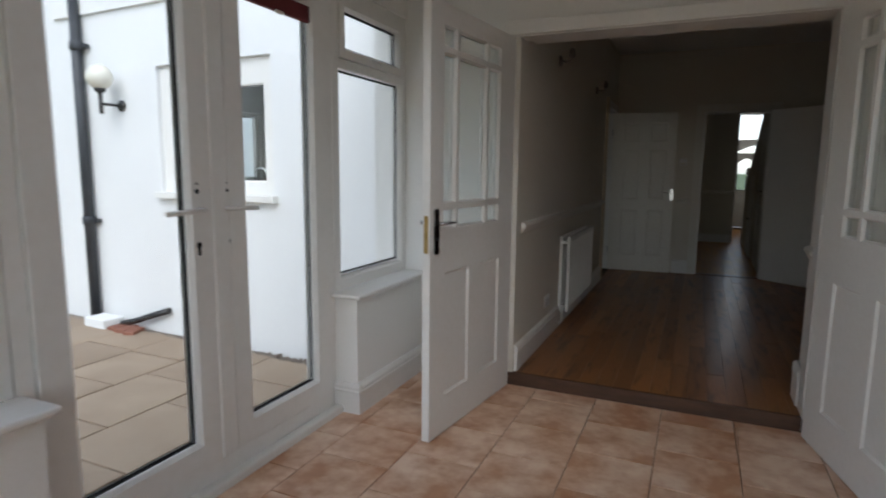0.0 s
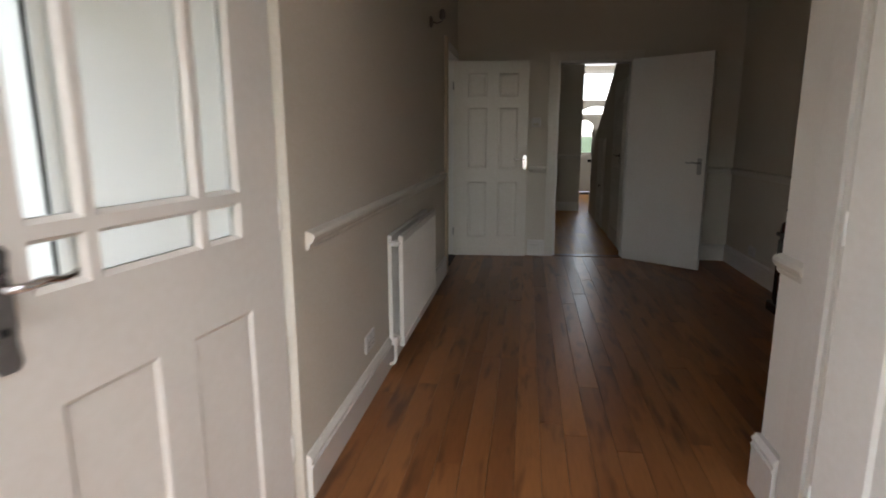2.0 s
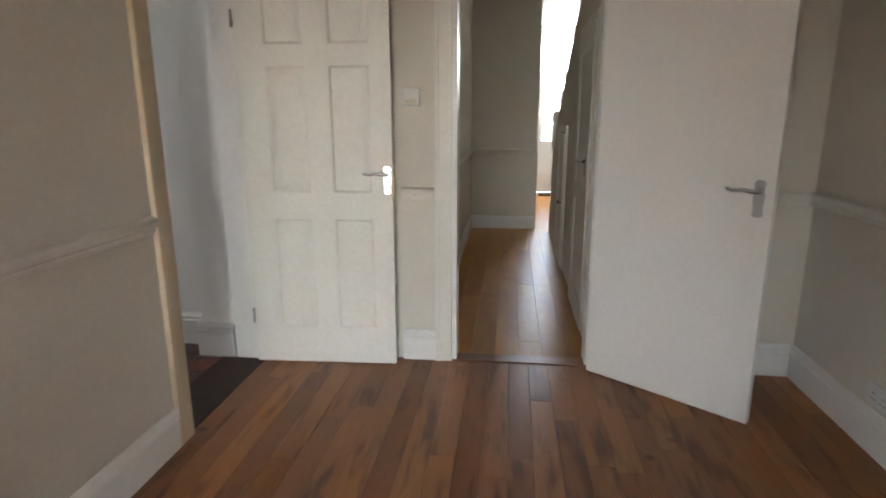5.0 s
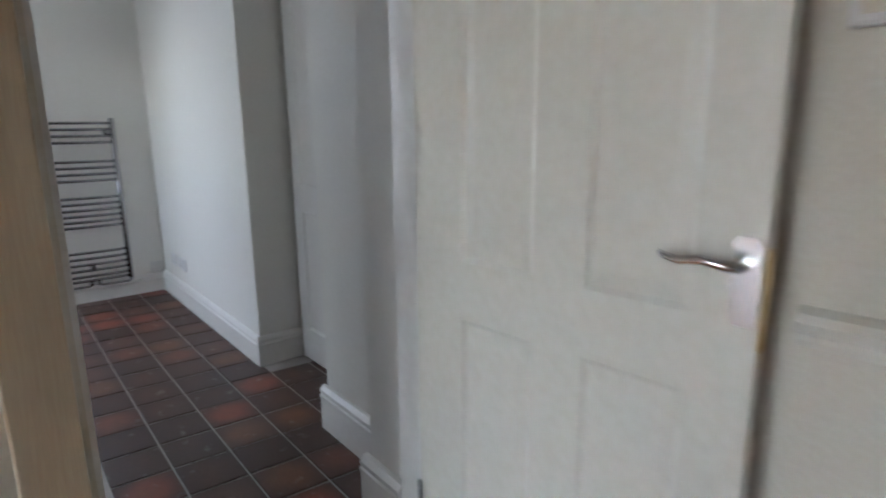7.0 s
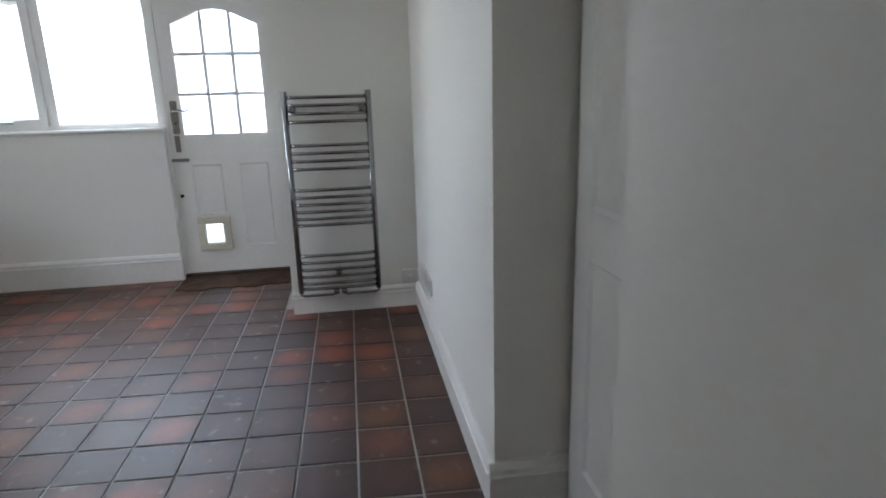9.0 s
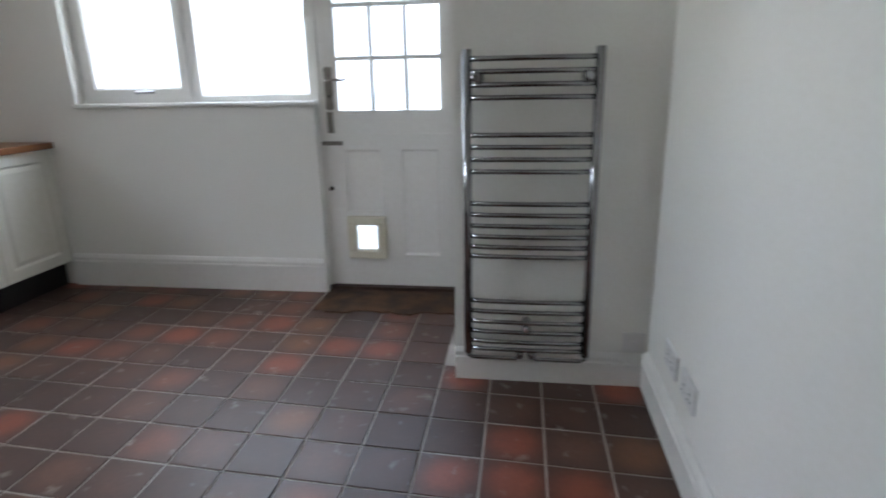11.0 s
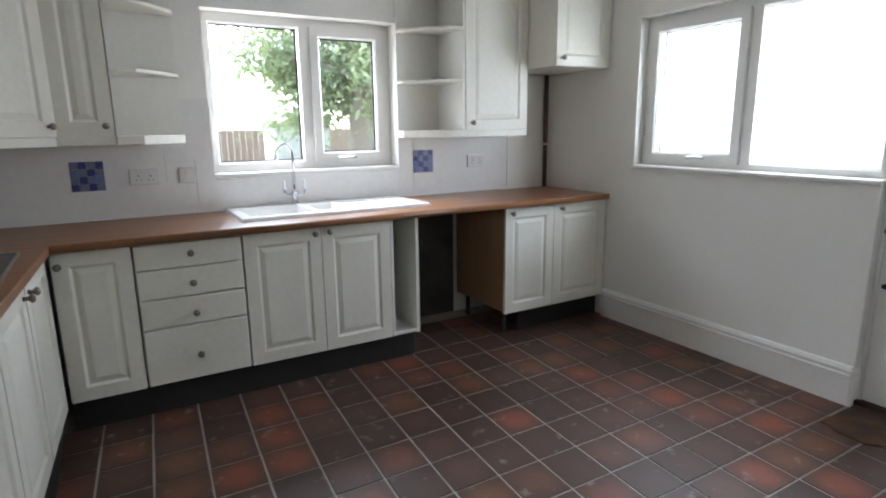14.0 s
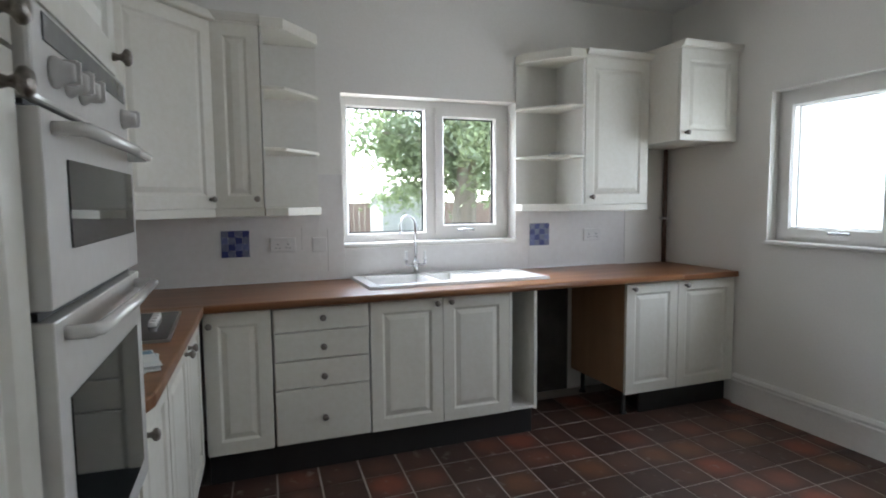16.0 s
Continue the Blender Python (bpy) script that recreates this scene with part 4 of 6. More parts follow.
prism(bm, [(-0.03, 0.753), (-0.03, 0.80), (0.02, 0.835), (0.10, 0.845), (0.12, 0.80), (0.22, 0.785), (1.18, 0.785), (1.28, 0.80), (1.30, 0.845), (1.38, 0.835), (1.43, 0.80), (1.43, 0.753)], -0.034, -0.012, "y")
part("gallery_back", bm, MAHOG, sb)
part("back_panel", boxes((0.0, -0.022, 0.586, 1.40, -0.012, 0.729)), MAHOG, sb)

# ---- hall ----
uc = thing("understairs_cupboard", "cream painted cupboard door under the stairs", "cupboard", pose(0.929, 9.50, 0, 0, 0, -90))
cd = part("cupboard_door", door_mesh(0.72, 1.80, 0.025, [(0.11, 0.15, 0.61, 0.75), (0.11, 0.86, 0.61, 1.68)], (), False), CREAMGLOSS, uc, "", pose(0, -0.014, 0.02))
lever(cd, 0.62, 1.0, -1, 0.025, -1, CHROME, CHROME, 0.12)
part("frame", boxes((-0.05, -0.016, 0, -0.004, -0.001, 1.88), (0.724, -0.016, 0, 0.77, -0.001, 1.88), (-0.004, -0.016, 1.825, 0.724, -0.001, 1.88)), CREAMGLOSS, uc)
uc2 = thing("understairs_cupboard", "small cream cupboard door low under stairs", "cupboard", pose(0.929, 10.95, 0, 0, 0, -90))
cd = part("cupboard_door", door_mesh(0.60, 1.15, 0.025, [(0.10, 0.13, 0.50, 1.03)], (), False), CREAMGLOSS, uc2, "", pose(0, -0.014, 0.02))
knob(cd, 0.54, -0.0125, 0.56, (0, -1, 0), 0.02)
part("frame", boxes((-0.05, -0.016, 0, -0.004, -0.001, 1.23), (0.604, -0.016, 0, 0.65, -0.001, 1.23), (-0.004, -0.016, 1.175, 0.604, -0.001, 1.23)), CREAMGLOSS, uc2)
nw = thing("newel_post", "cream painted turned newel post at the stair foot", "newel post", pose(0.96, 12.0, 0))
bm = bmesh.new()
turned(bm, [(0.045, 0), (0.045, 0.3), (0.03, 0.36), (0.04, 0.6), (0.028, 0.9), (0.045, 0.98), (0.045, 1.2), (0.03, 1.23), (0.05, 1.28), (0.045, 1.34), (0.01, 1.37)], (0, 0, 0), "z", 14)
part("post", bm, CREAMGLOSS, nw)
f = thing("door_6", "white front door with arched panes and fanlight", "front door", pose(0.86, 15.54, 0), "", "structure")


def arched(x0, x1, z0, z1, rise, n=8):
    """Outline of an opening with a curved head."""
    pts = [(x0, z0), (x1, z0), (x1, z1)]
    for k in range(1, n):
        a = math.pi * k / n
        pts.append((x1 - (x1 - x0) * k / n, z1 + rise * math.sin(a)))
    return pts + [(x0, z1)]


def slab_with_hole(bm, r, hole, y0, y1):
    """A flat board r with an opening of that outline through it, as strips round the hole."""
    x0, z0, x1, z1 = r
    hx0, hx1 = min(p[0] for p in hole), max(p[0] for p in hole)
    hz0 = min(p[1] for p in hole)
    box(bm, x0, y0, z0, hx0, y1, z1)
    box(bm, hx1, y0, z0, x1, y1, z1)
    box(bm, hx0, y0, z0, hx1, y1, hz0)
    head = [p for p in hole if p[1] > hz0 + 1e-6]
    head.sort(key=lambda p: p[0])
    for (a, za), (b, zb) in zip(head, head[1:]):
        if b - a > 1e-6:
            prism(bm, [(a, za), (b, zb), (b, z1), (a, z1)], y0, y1, "y")
    return bm


bm = bmesh.new()
for x0, x1 in ((0.05, 0.51), (0.52, 0.98)):
    slab_with_hole(bm, (x0 - (0.0 if x0 < 0.4 else 0.01), 0.02, x1, 1.685), arched(x0 + 0.06, x1 - 0.06, 0.89, 1.50, 0.105), -0.02, 0.02)
dl = part("leaf", bm, GLOSS, f)
for x0, x1 in ((0.05, 0.51), (0.52, 0.98)):
    ob = part("pane", boxes((x0 + 0.05, -0.003, 0.88, x1 - 0.05, 0.003, 1.62)), GLASS, dl)
    ob.visible_shadow = False
part("letter_plate", soft(boxes((0.36, -0.035, 0.68, 0.66, -0.021, 0.74)), 0.004), IRON, dl)
bm = bmesh.new()
slab_with_hole(bm, (0.05, 1.685, 0.98, 1.97), arched(0.09, 0.94, 1.73, 1.765, 0.14), -0.025, 0.025)
fr = part("fanlight", bm, GLOSS, f)
part("pane", boxes((0.08, -0.003, 1.71, 0.95, 0.003, 1.92)), GLASS, fr).visible_shadow = False
bm = bmesh.new()
bars(bm, (0.0, 1.97, 1.03, 2.66), 0.06, -0.04, 0.04)
box(bm, 0, -0.04, 0, 0.048, 0.04, 1.97)
box(bm, 0.982, -0.04, 0, 1.03, 0.04, 1.97)
fr2 = part("frame", bm, GLOSS, f)
part("pane", boxes((0.055, -0.003, 2.025, 0.975, 0.003, 2.605)), GLASS, fr2).visible_shadow = False
dm = thing("door_mat", "dark brown doormat inside the front door", "doormat", pose(1.30, 15.25, 0.0))
part("pile", soft(boxes((-0.36, -0.18, 0.001, 0.36, 0.18, 0.016)), 0.004), MATB, dm)


# ---- kitchen: windows and stable door ----
STANDS = WING
w4 = thing("window_4", "white upvc window above the sink", "window", pose(0, 4.225, 0), "", "structure")
bm = bmesh.new()
box(bm, OX0 + 0.002, -0.034, OZ0 + 0.002, SWX0, 0.034, OZ1 - 0.002)
box(bm, SWX1, -0.034, OZ0 + 0.002, OX1 - 0.002, 0.034, OZ1 - 0.002)
box(bm, SWX0, -0.034, SWZ1, SWX1, 0.034, OZ1 - 0.002)
box(bm, SWX0, -0.034, OZ0 + 0.002, SWX1, 0.034, SWZ0)
bars(bm, (SWX0, SWZ0, SWX1, SWZ1), 0.05, -0.035, 0.035)
box(bm, -3.60, -0.035, SWZ0 + 0.05, -3.53, 0.035, SWZ1 - 0.05)
part("window_frame", bm, UPVC, w4)
cs = part("sash", bars(bmesh.new(), (SWX0 + 0.045, SWZ0 + 0.045, -3.595, SWZ1 - 0.045), 0.05, -0.03, 0.052), UPVC, w4)
hb = bmesh.new()
tube(hb, [(-3.86, 0.052, 1.175), (-3.86, 0.075, 1.178), (-3.84, 0.08, 1.18), (-3.74, 0.08, 1.178)], 0.008, 8)
part("window_handle", hb, CHROME, cs)
pane(w4, (-3.518, SWZ0 + 0.062, SWX1 - 0.062, SWZ1 - 0.062), 0.0)
pane(cs, (SWX0 + 0.107, SWZ0 + 0.107, -3.657, SWZ1 - 0.107), 0.012)
setting("trim_kitchen_sill", soft(boxes((SWX0, 4.263, SWZ0 - 0.02, SWX1, KS + 0.012, SWZ0 + 0.004)), 0.005), GLOSS, "white window board above the sink", "window sill")
setting("trim_outer_sill", soft(boxes((OX0 - 0.02, KO - 0.07, OZ0 - 0.055, OX1 + 0.05, KO - 0.001, OZ0 + 0.004)), 0.006), UPVC, "white upvc outer window sill", "window sill")

w5 = thing("window_5", "white upvc kitchen side window", "window", pose(-5.56, 0, 0, 0, 0, 90), "", "structure")
bm = bmesh.new()
bars(bm, (KY0, 1.09, KD0 - 0.005, 2.03), 0.05, -0.035, 0.035)
box(bm, 5.945, -0.035, 1.14, 6.005, 0.035, 1.98)
part("window_frame", bm, UPVC, w5)
cs = part("sash", bars(bmesh.new(), (KY0 + 0.045, 1.135, 5.94, 1.985), 0.05, -0.052, 0.03), UPVC, w5)
hb = bmesh.new()
tube(hb, [(5.62, -0.052, 1.165), (5.62, -0.075, 1.168), (5.64, -0.08, 1.17), (5.74, -0.08, 1.168)], 0.008, 8)
part("window_handle", hb, CHROME, cs)
pane(cs, (KY0 + 0.107, 1.197, 5.878, 1.923), -0.012, gasket=False)
pane(w5, (6.017, 1.152, KD0 - 0.067, 1.968), 0.0, gasket=False)
setting("trim_side_sill", soft(boxes((-5.525, KY0 + 0.001, 1.085, KW + 0.03, 6.70, 1.108)), 0.007, 3), GLOSS, "white window board under the side window", "window sill")

sd = thing("door_7", "white painted stable door with nine small panes", "stable door", pose(-5.52, 6.705, 0.03, 0, 0, 90), "", "structure")
part("frame", boxes((-0.004, -0.03, -0.03, 0.012, 0.05, 1.99), (0.775, -0.03, -0.03, 0.793, 0.05, 1.99), (0.012, -0.03, 1.955, 0.775, 0.05, 1.99)), GLOSS, sd)
lowp = [(0.115, 0.19, 0.325, 0.805), (0.445, 0.19, 0.655, 0.805)]
flapr = (0.145, 0.205, 0.305, 0.395)
lo = part("lower_leaf", door_mesh(0.76, 0.885, 0.042, [lowp[1], (0.115, 0.44, 0.325, 0.805)], [(0.157, 0.220, 0.297, 0.376)], False), GLOSS, sd, "", pose(0.013, 0, 0))
up = bmesh.new()
W, Z0, Z1 = 0.76, 0.89, 1.95
hole = [(0.10, 1.02), (0.67, 1.02), (0.67, 1.76), (0.58, 1.80), (0.48, 1.845), (0.385, 1.86), (0.29, 1.845), (0.19, 1.80), (0.10, 1.76)]
slab_with_hole(up, (0, Z0, W, Z1), hole, -0.021, 0.021)
for x in (0.283, 0.475):
    box(up, x, -0.014, 1.02, x + 0.022, 0.014, 1.845)
for z in (1.285, 1.555):
    box(up, 0.10, -0.0135, z, 0.67, 0.0135, z + 0.022)
upo = part("upper_leaf", up, GLOSS, sd, "", pose(0.013, 0, 0))
part("pane", boxes((0.095, -0.003, 1.015, 0.675, 0.003, 1.865)), GLASS, upo).visible_shadow = False
lever(upo, 0.05, 1.14, -1, 0.042, 1, PEWTER, PEWTER, 0.23)
part("bolt", soft(boxes((0.032, -0.038, 0.90, 0.064, -0.0215, 1.015)), 0.003), PEWTER, upo)
part("bolt_rod", boxes((-0.006, -0.038, 0.832, 0.11, -0.0215, 0.854)), PEWTER, lo)
kb = bmesh.new()
turned(kb, [(0.012, 0), (0.012, -0.006), (0.007, -0.01), (0.013, -0.02), (0.004, -0.028)], (0.03, -0.021, 0.585), "y", 12)
part("key_knob", kb, IRON, lo)
cf = bmesh.new()
bars(cf, (0.112, 0.172, 0.342, 0.424), 0.045, -0.050, -0.0215, 0.01)
part("cat_flap", soft(cf, 0.004, 1), BEIGEP, lo, "cream plastic cat flap")
part("flap_pane", boxes((0.155, -0.010, 0.20, 0.30, -0.006, 0.39)), GLASS, lo).visible_shadow = False
part("weather_bar", boxes((0.0, -0.027, 0.878, 0.76, -0.0212, 0.893)), GLOSS, upo)
setting("trim_door_sill", boxes((-5.60, 6.70, -0.05, -5.46, 7.50, 0.028)), THRESH, "dark timber sill under the stable door", "door sill")
mt = thing("door_mat", "worn brown rotten mat sunk before the stable door", "doormat", pose(-5.36, 7.10, 0))
bm = bmesh.new()
random.seed(4)
out = []
for k in range(14):
    out.append((-0.22 + 0.0 * k, -0.39 + 0.78 * k / 13))
edge = [(0.22 + random.uniform(-0.02, 0.035), 0.39 - 0.78 * k / 20) for k in range(21)]
prism(bm, out + edge, 0.001, 0.009, "z")
part("matting", bm, MATB, mt)

# ---- towel rail ----
tr = thing("towel_rail", "chrome ladder towel rail on boxed-out wall", "towel rail", pose(-4.49, 7.635, 0, 0, 0, 90))
for x in (0.0, 0.455):
    bm = bmesh.new()
    tube(bm, [(x, -0.065, 0.15), (x, -0.065, 1.30)], 0.0165, 14)
    part("upright", bm, RAILCHROME, tr)
for z in (1.267, 1.224, 1.180, 1.136, 1.007, 0.964, 0.920, 0.876, 0.757, 0.715, 0.673, 0.632, 0.592, 0.555, 0.374, 0.331, 0.288, 0.246, 0.204, 0.172):
    bm = bmesh.new()
    tube(bm, [(0.008, -0.068, z), (0.06, -0.076, z), (0.227, -0.081, z), (0.395, -0.076, z), (0.447, -0.068, z)], 0.0095, 10)
    part("rung", bm, RAILCHROME, tr)
for x, d in ((0.0, 1), (0.455, -1)):
    bm = bmesh.new()
    tube(bm, [(x, -0.065, 0.155), (x, -0.065, 0.137), (x + d * 0.018, -0.065, 0.128), (x + d * 0.19, -0.065, 0.128), (x + d * 0.205, -0.065, 0.14), (x + d * 0.205, -0.065, 0.165)], 0.0085, 10)
    part("pipe", bm, RAILCHROME, tr)
    bm = bmesh.new()
    turned(bm, [(0.012, 0), (0.016, 0.006), (0.016, 0.03), (0.010, 0.034)], (x + d * 0.205, -0.065, 0.13), "z", 12)
    part("valve", bm, RAILCHROME, tr)
for x in (0.035, 0.42):
    bm = bmesh.new()
    turned(bm, [(0.022, -0.001), (0.022, -0.03), (0.016, -0.055), (0.020, -0.09), (0.012, -0.097)], (x, 0, 1.205), "y", 14)
    part("bracket", bm, RAILCHROME, tr)
bm = bmesh.new()
turned(bm, [(0.02, -0.001), (0.02, -0.03), (0.014, -0.055), (0.018, -0.085), (0.010, -0.095)], (0.227, 0, 0.262), "y", 14)
part("bracket", bm, RAILCHROME, tr)
sp = wall_plate("fused_spur", "white fused spur switch beside the towel rail", "switch", pose(-4.49, 8.285, 0.19, 0, 0, 90), 0.086, 0.086, 1)
part("rocker", soft(boxes((-0.012, -0.02, -0.02, 0.012, -0.012, 0.01)), 0.002, 1), SOCKW, sp)
for x in (-4.13, -3.93):
    wall_plate("wall_socket", "white double socket low on the end wall", "socket", pose(x, KR, 0.30, 0, 0, 0), group="end wall sockets")


# ---- kitchen units ----
ZB, ZT = 0.165, 0.862      # underside of doors, underside of worktop
FY = 5.03                  # door faces of the sink run
FX = -2.135                # door faces of the hob run


def panel_door(w, h, t=0.02):
    f = 0.062 if w > 0.2 else 0.04
    return door_mesh(w, h, t, [(f, f, w - f, h - f)], (), True)


def drawer_front(w, h, t=0.02):
    bm = boxes((0, -t / 2, 0, w, t / 2, h))
    bmesh.ops.bevel(bm, geom=list(bm.edges), offset=0.006, segments=2, profile=0.5, affect="EDGES")
    return bm


def base_unit(label, m, width, fronts, depth=0.60, side=CARCASS, group="sink run base units", legs=True):
    """A base cabinet: local x along the run, local -y into the room, door faces at y = 0. fronts: (kind, x0, z0, w, h, knob x, knob z)."""
    e = thing("base_cabinet", label, "kitchen cabinet", m, group)
    g = 0.0015
    for nm, r in (("side_panel", (g, 0.024, ZB, 0.018, depth, ZT - 0.004)), ("side_panel", (width - 0.018, 0.024, ZB, width - g, depth, ZT - 0.004)), ("bottom", (0.018, 0.024, ZB, width - 0.018, depth, ZB + 0.018)), ("back", (0.018, depth - 0.012, ZB + 0.018, width - 0.018, depth, ZT - 0.004))):
        part(nm, boxes(r), side, e)
    for kind, x0, z0, w, h, kx, kz in fronts:
        d = part("drawer_front" if kind == "drawer" else "cabinet_door", drawer_front(w, h) if kind == "drawer" else panel_door(w, h), CABW, e, "", pose(x0, 0.01, z0))
        knob(d, kx - x0, -0.010, kz - z0, (0, -1, 0))
    if legs:
        for x in (0.06, width - 0.06):
            for y in (0.09, depth - 0.06):
                lg = bmesh.new()
                turned(lg, [(0.024, 0), (0.024, 0.008), (0.014, 0.02), (0.014, ZB - 0.001)], (x, y, 0), "z", 10)
                part("leg", lg, IRON, e)
    return e


def run(x):
    """Pose on the sink run for a cabinet whose left end, seen from the room, is at world x."""
    return pose(x, FY, 0, 0, 0, 180)


H = ZT - 0.006 - ZB
base_unit("ivory corner base cabinet with raised-panel door", run(-2.15), 0.315, [("door", 0.006, ZB, 0.303, H, 0.03, 0.80)])
# the corner door's knob faces its neighbour
base_unit("ivory four-drawer base cabinet with pewter knobs", run(-2.468), 0.480, [("drawer", 0.003, 0.735, 0.474, 0.118, 0.24, 0.80), ("drawer", 0.003, 0.590, 0.474, 0.141, 0.24, 0.655), ("drawer", 0.003, 0.446, 0.474, 0.140, 0.24, 0.505), ("drawer", 0.003, ZB, 0.474, 0.277, 0.24, 0.292)])
base_unit("ivory double-door cabinet under the sink", run(-2.951), 0.806, [("door", 0.003, ZB, 0.398, H, 0.365, 0.828), ("door", 0.405, ZB, 0.398, H, 0.445, 0.832)])
op = thing("open_end_unit", "narrow open white unit ending the sink run", "kitchen shelf", run(-3.759))
part("side_panel", boxes((0.0, 0.004, ZB, 0.016, 0.60, ZT - 0.004)), CARCASS, op)
part("end_panel", boxes((0.157, 0.0, ZB - 0.005, 0.175, 0.60, ZT - 0.004)), CABW, op)
part("bottom", boxes((0.016, 0.004, ZB, 0.157, 0.60, ZB + 0.018)), CARCASS, op)
part("back", boxes((0.016, 0.55, ZB + 0.018, 0.157, 0.562, ZT - 0.004)), CARCASS, op)
base_unit("ivory double-door cabinet with bare wood-effect side", run(-4.562), 0.883, [("door", 0.003, ZB - 0.01, 0.398, H + 0.006, 0.05, 0.822), ("door", 0.405, ZB - 0.01, 0.474, H + 0.006, 0.46, 0.822)], side=BROWNPLY)
setting("trim_plinth", boxes((-2.16, 4.955, 0, -3.932, 4.97, ZB - 0.006), (-2.10, 4.97, 0, -2.085, 6.40, ZB - 0.006)), PLINTHB, "black kitchen plinth under the cabinets", "plinth")
setting("trim_plinth_end", boxes((-4.72, 4.955, 0, -5.44, 4.97, ZB - 0.016)), PLINTHB, "black kitchen plinth under the end cabinet", "plinth")
# thin near-black sheet on the wall between the cabinets
setting("wall_appliance_gap", boxes((-3.94, KS, 0, -4.56, KS + 0.006, ZT)), DARKWALL, "near-black sheet over the wall in the appliance gap", "wall")
wp = thing("waste_pipe", "grey plastic waste pipe and valve in appliance gap", "pipe", pose(-4.12, KS, 0))
bm = bmesh.new()
tube(bm, [(0, 0.05, 0.30), (0, 0.05, 0.46), (-0.01, 0.06, 0.50), (-0.05, 0.09, 0.51)], 0.019, 10)
part("pipe", bm, IRON, wp)
bm = bmesh.new()
turned(bm, [(0.03, 0.006), (0.04, 0.03), (0.04, 0.07), (0.02, 0.085)], (0.0, 0, 0.40), "y", 12)
part("trap", bm, IRON, wp)

# hob run
SKEW = 3.2                 # the hob run stands slightly out of square
RUNM = pose(-2.165, 5.06, 0, 0, 0, -SKEW)
for yy, ww, ks in ((0.02, 0.455, 0.05), (0.48, 0.455, 0.41), (0.94, 0.415, 0.05)):
    base_unit("ivory base cabinet beneath the hob worktop", RUNM @ pose(0.022, yy + ww, 0, 0, 0, -90), ww, [("door", 0.003, ZB, ww - 0.006, H, ks, 0.81)], group="hob run base units", depth=0.58)

# worktops
SKX0, SKX1, SKY0, SKY1 = -3.98, -3.02, 4.455, 4.86
wt = thing("worktop", "oiled oak L-shaped worktop with rounded end", "worktop", pose(0, 0, ZT))
T = 0.038
gx, gy = (-4.965, SKX0, SKX1, KE - 0.002), (KS + 0.002, SKY0, SKY1, 5.065)
bm = weld(boxes(*[(gx[i], gy[j], 0, gx[i + 1], gy[j + 1], T) for i in range(3) for j in range(3) if (i, j) != (1, 1)]))
part("sink_run_top", bm, OAKTOP, wt)
fb = bmesh.new()
tube(fb, [(-4.965, 5.064, T / 2), (FX - 0.02, 5.064, T / 2)], T / 2 - 0.0005, 12)
part("front_edge", fb, OAKTOP, wt)
sk0, xe = math.tan(radians(SKEW)), -2.165
outl = [(xe, 5.066), (xe + 1.25 * sk0, 6.31), (xe + 1.29 * sk0 + 0.012, 6.355), (xe + 1.33 * sk0 + 0.05, 6.395), (xe + 1.35 * sk0 + 0.09, 6.41), (KE - 0.002, 6.41), (KE - 0.002, 5.066)]
bm = bmesh.new()
prism(bm, outl, 0, T, "z")
part("hob_run_top", soft(bm, 0.006, 2), OAKTOP, wt, "", pose(0, 0, 0))
wt2 = thing("worktop", "short oak worktop end piece by the wall", "worktop", pose(0, 0, ZT))
part("top", soft(boxes((-5.445, KS + 0.002, -0.006, -4.968, 5.06, T - 0.006)), 0.006, 2), OAKTOP, wt2)
setting("trim_splashback", soft(boxes((KE - 0.004, KS, 0.90, -2.80, KS + 0.007, 1.345), (-2.80, KS, 0.90, SWX1, KS + 0.007, 1.54), (SWX1, KS, 0.90, SWX0, KS + 0.007, 1.085), (SWX0, KS, 0.90, -4.24, KS + 0.007, 1.54), (-4.24, KS, 0.90, -5.045, KS + 0.007, 1.30)), 0.001, 1), mat("white_wall_tile", (0.72, 0.695, 0.67), (0.76, 0.735, 0.71), 0.3, 2, 30, 0.01), "white tiled splashback above the worktop", "splashback")
setting("trim_tile_joint", boxes((-2.696, KS + 0.0068, 1.086, -2.694, KS + 0.0076, 1.227), (-2.851, KS + 0.0068, 0.954, -2.848, KS + 0.0076, 1.209), (-5.0475, KS, 0.91, -5.0455, KS + 0.0072, 1.30)), GROUT, "hairline grey joints in the splashback", "tile joint")
setting("trim_sealant", boxes((KE - 0.004, KS + 0.007, 0.8995, -5.0, KS + 0.013, 0.908)), SINKW, "white sealant line behind the worktop", "sealant")

sk = thing("kitchen_sink", "white composite bowl-and-a-half sink with drainer", "sink", pose(0, 0, ZT + T))
bm = bmesh.new()
OUT = (-4.085, 4.415, -2.985, 4.905)
b1, b2 = (-3.39, 4.475, -3.04, 4.84), (-3.60, 4.50, -3.425, 4.80)


def flat_with_holes(bm, r, holes, z):
    xs = sorted({r[0], r[2], *[v for q in holes for v in (q[0], q[2])]})
    ys = sorted({r[1], r[3], *[v for q in holes for v in (q[1], q[3])]})
    for xa, xb in zip(xs, xs[1:]):
        for ya, yb in zip(ys, ys[1:]):
            if not any(q[0] < (xa + xb) / 2 < q[2] and q[1] < (ya + yb) / 2 < q[3] for q in holes):
                bm.faces.new([bm.verts.new(p) for p in ((xa, ya, z), (xb, ya, z), (xb, yb, z), (xa, yb, z))])


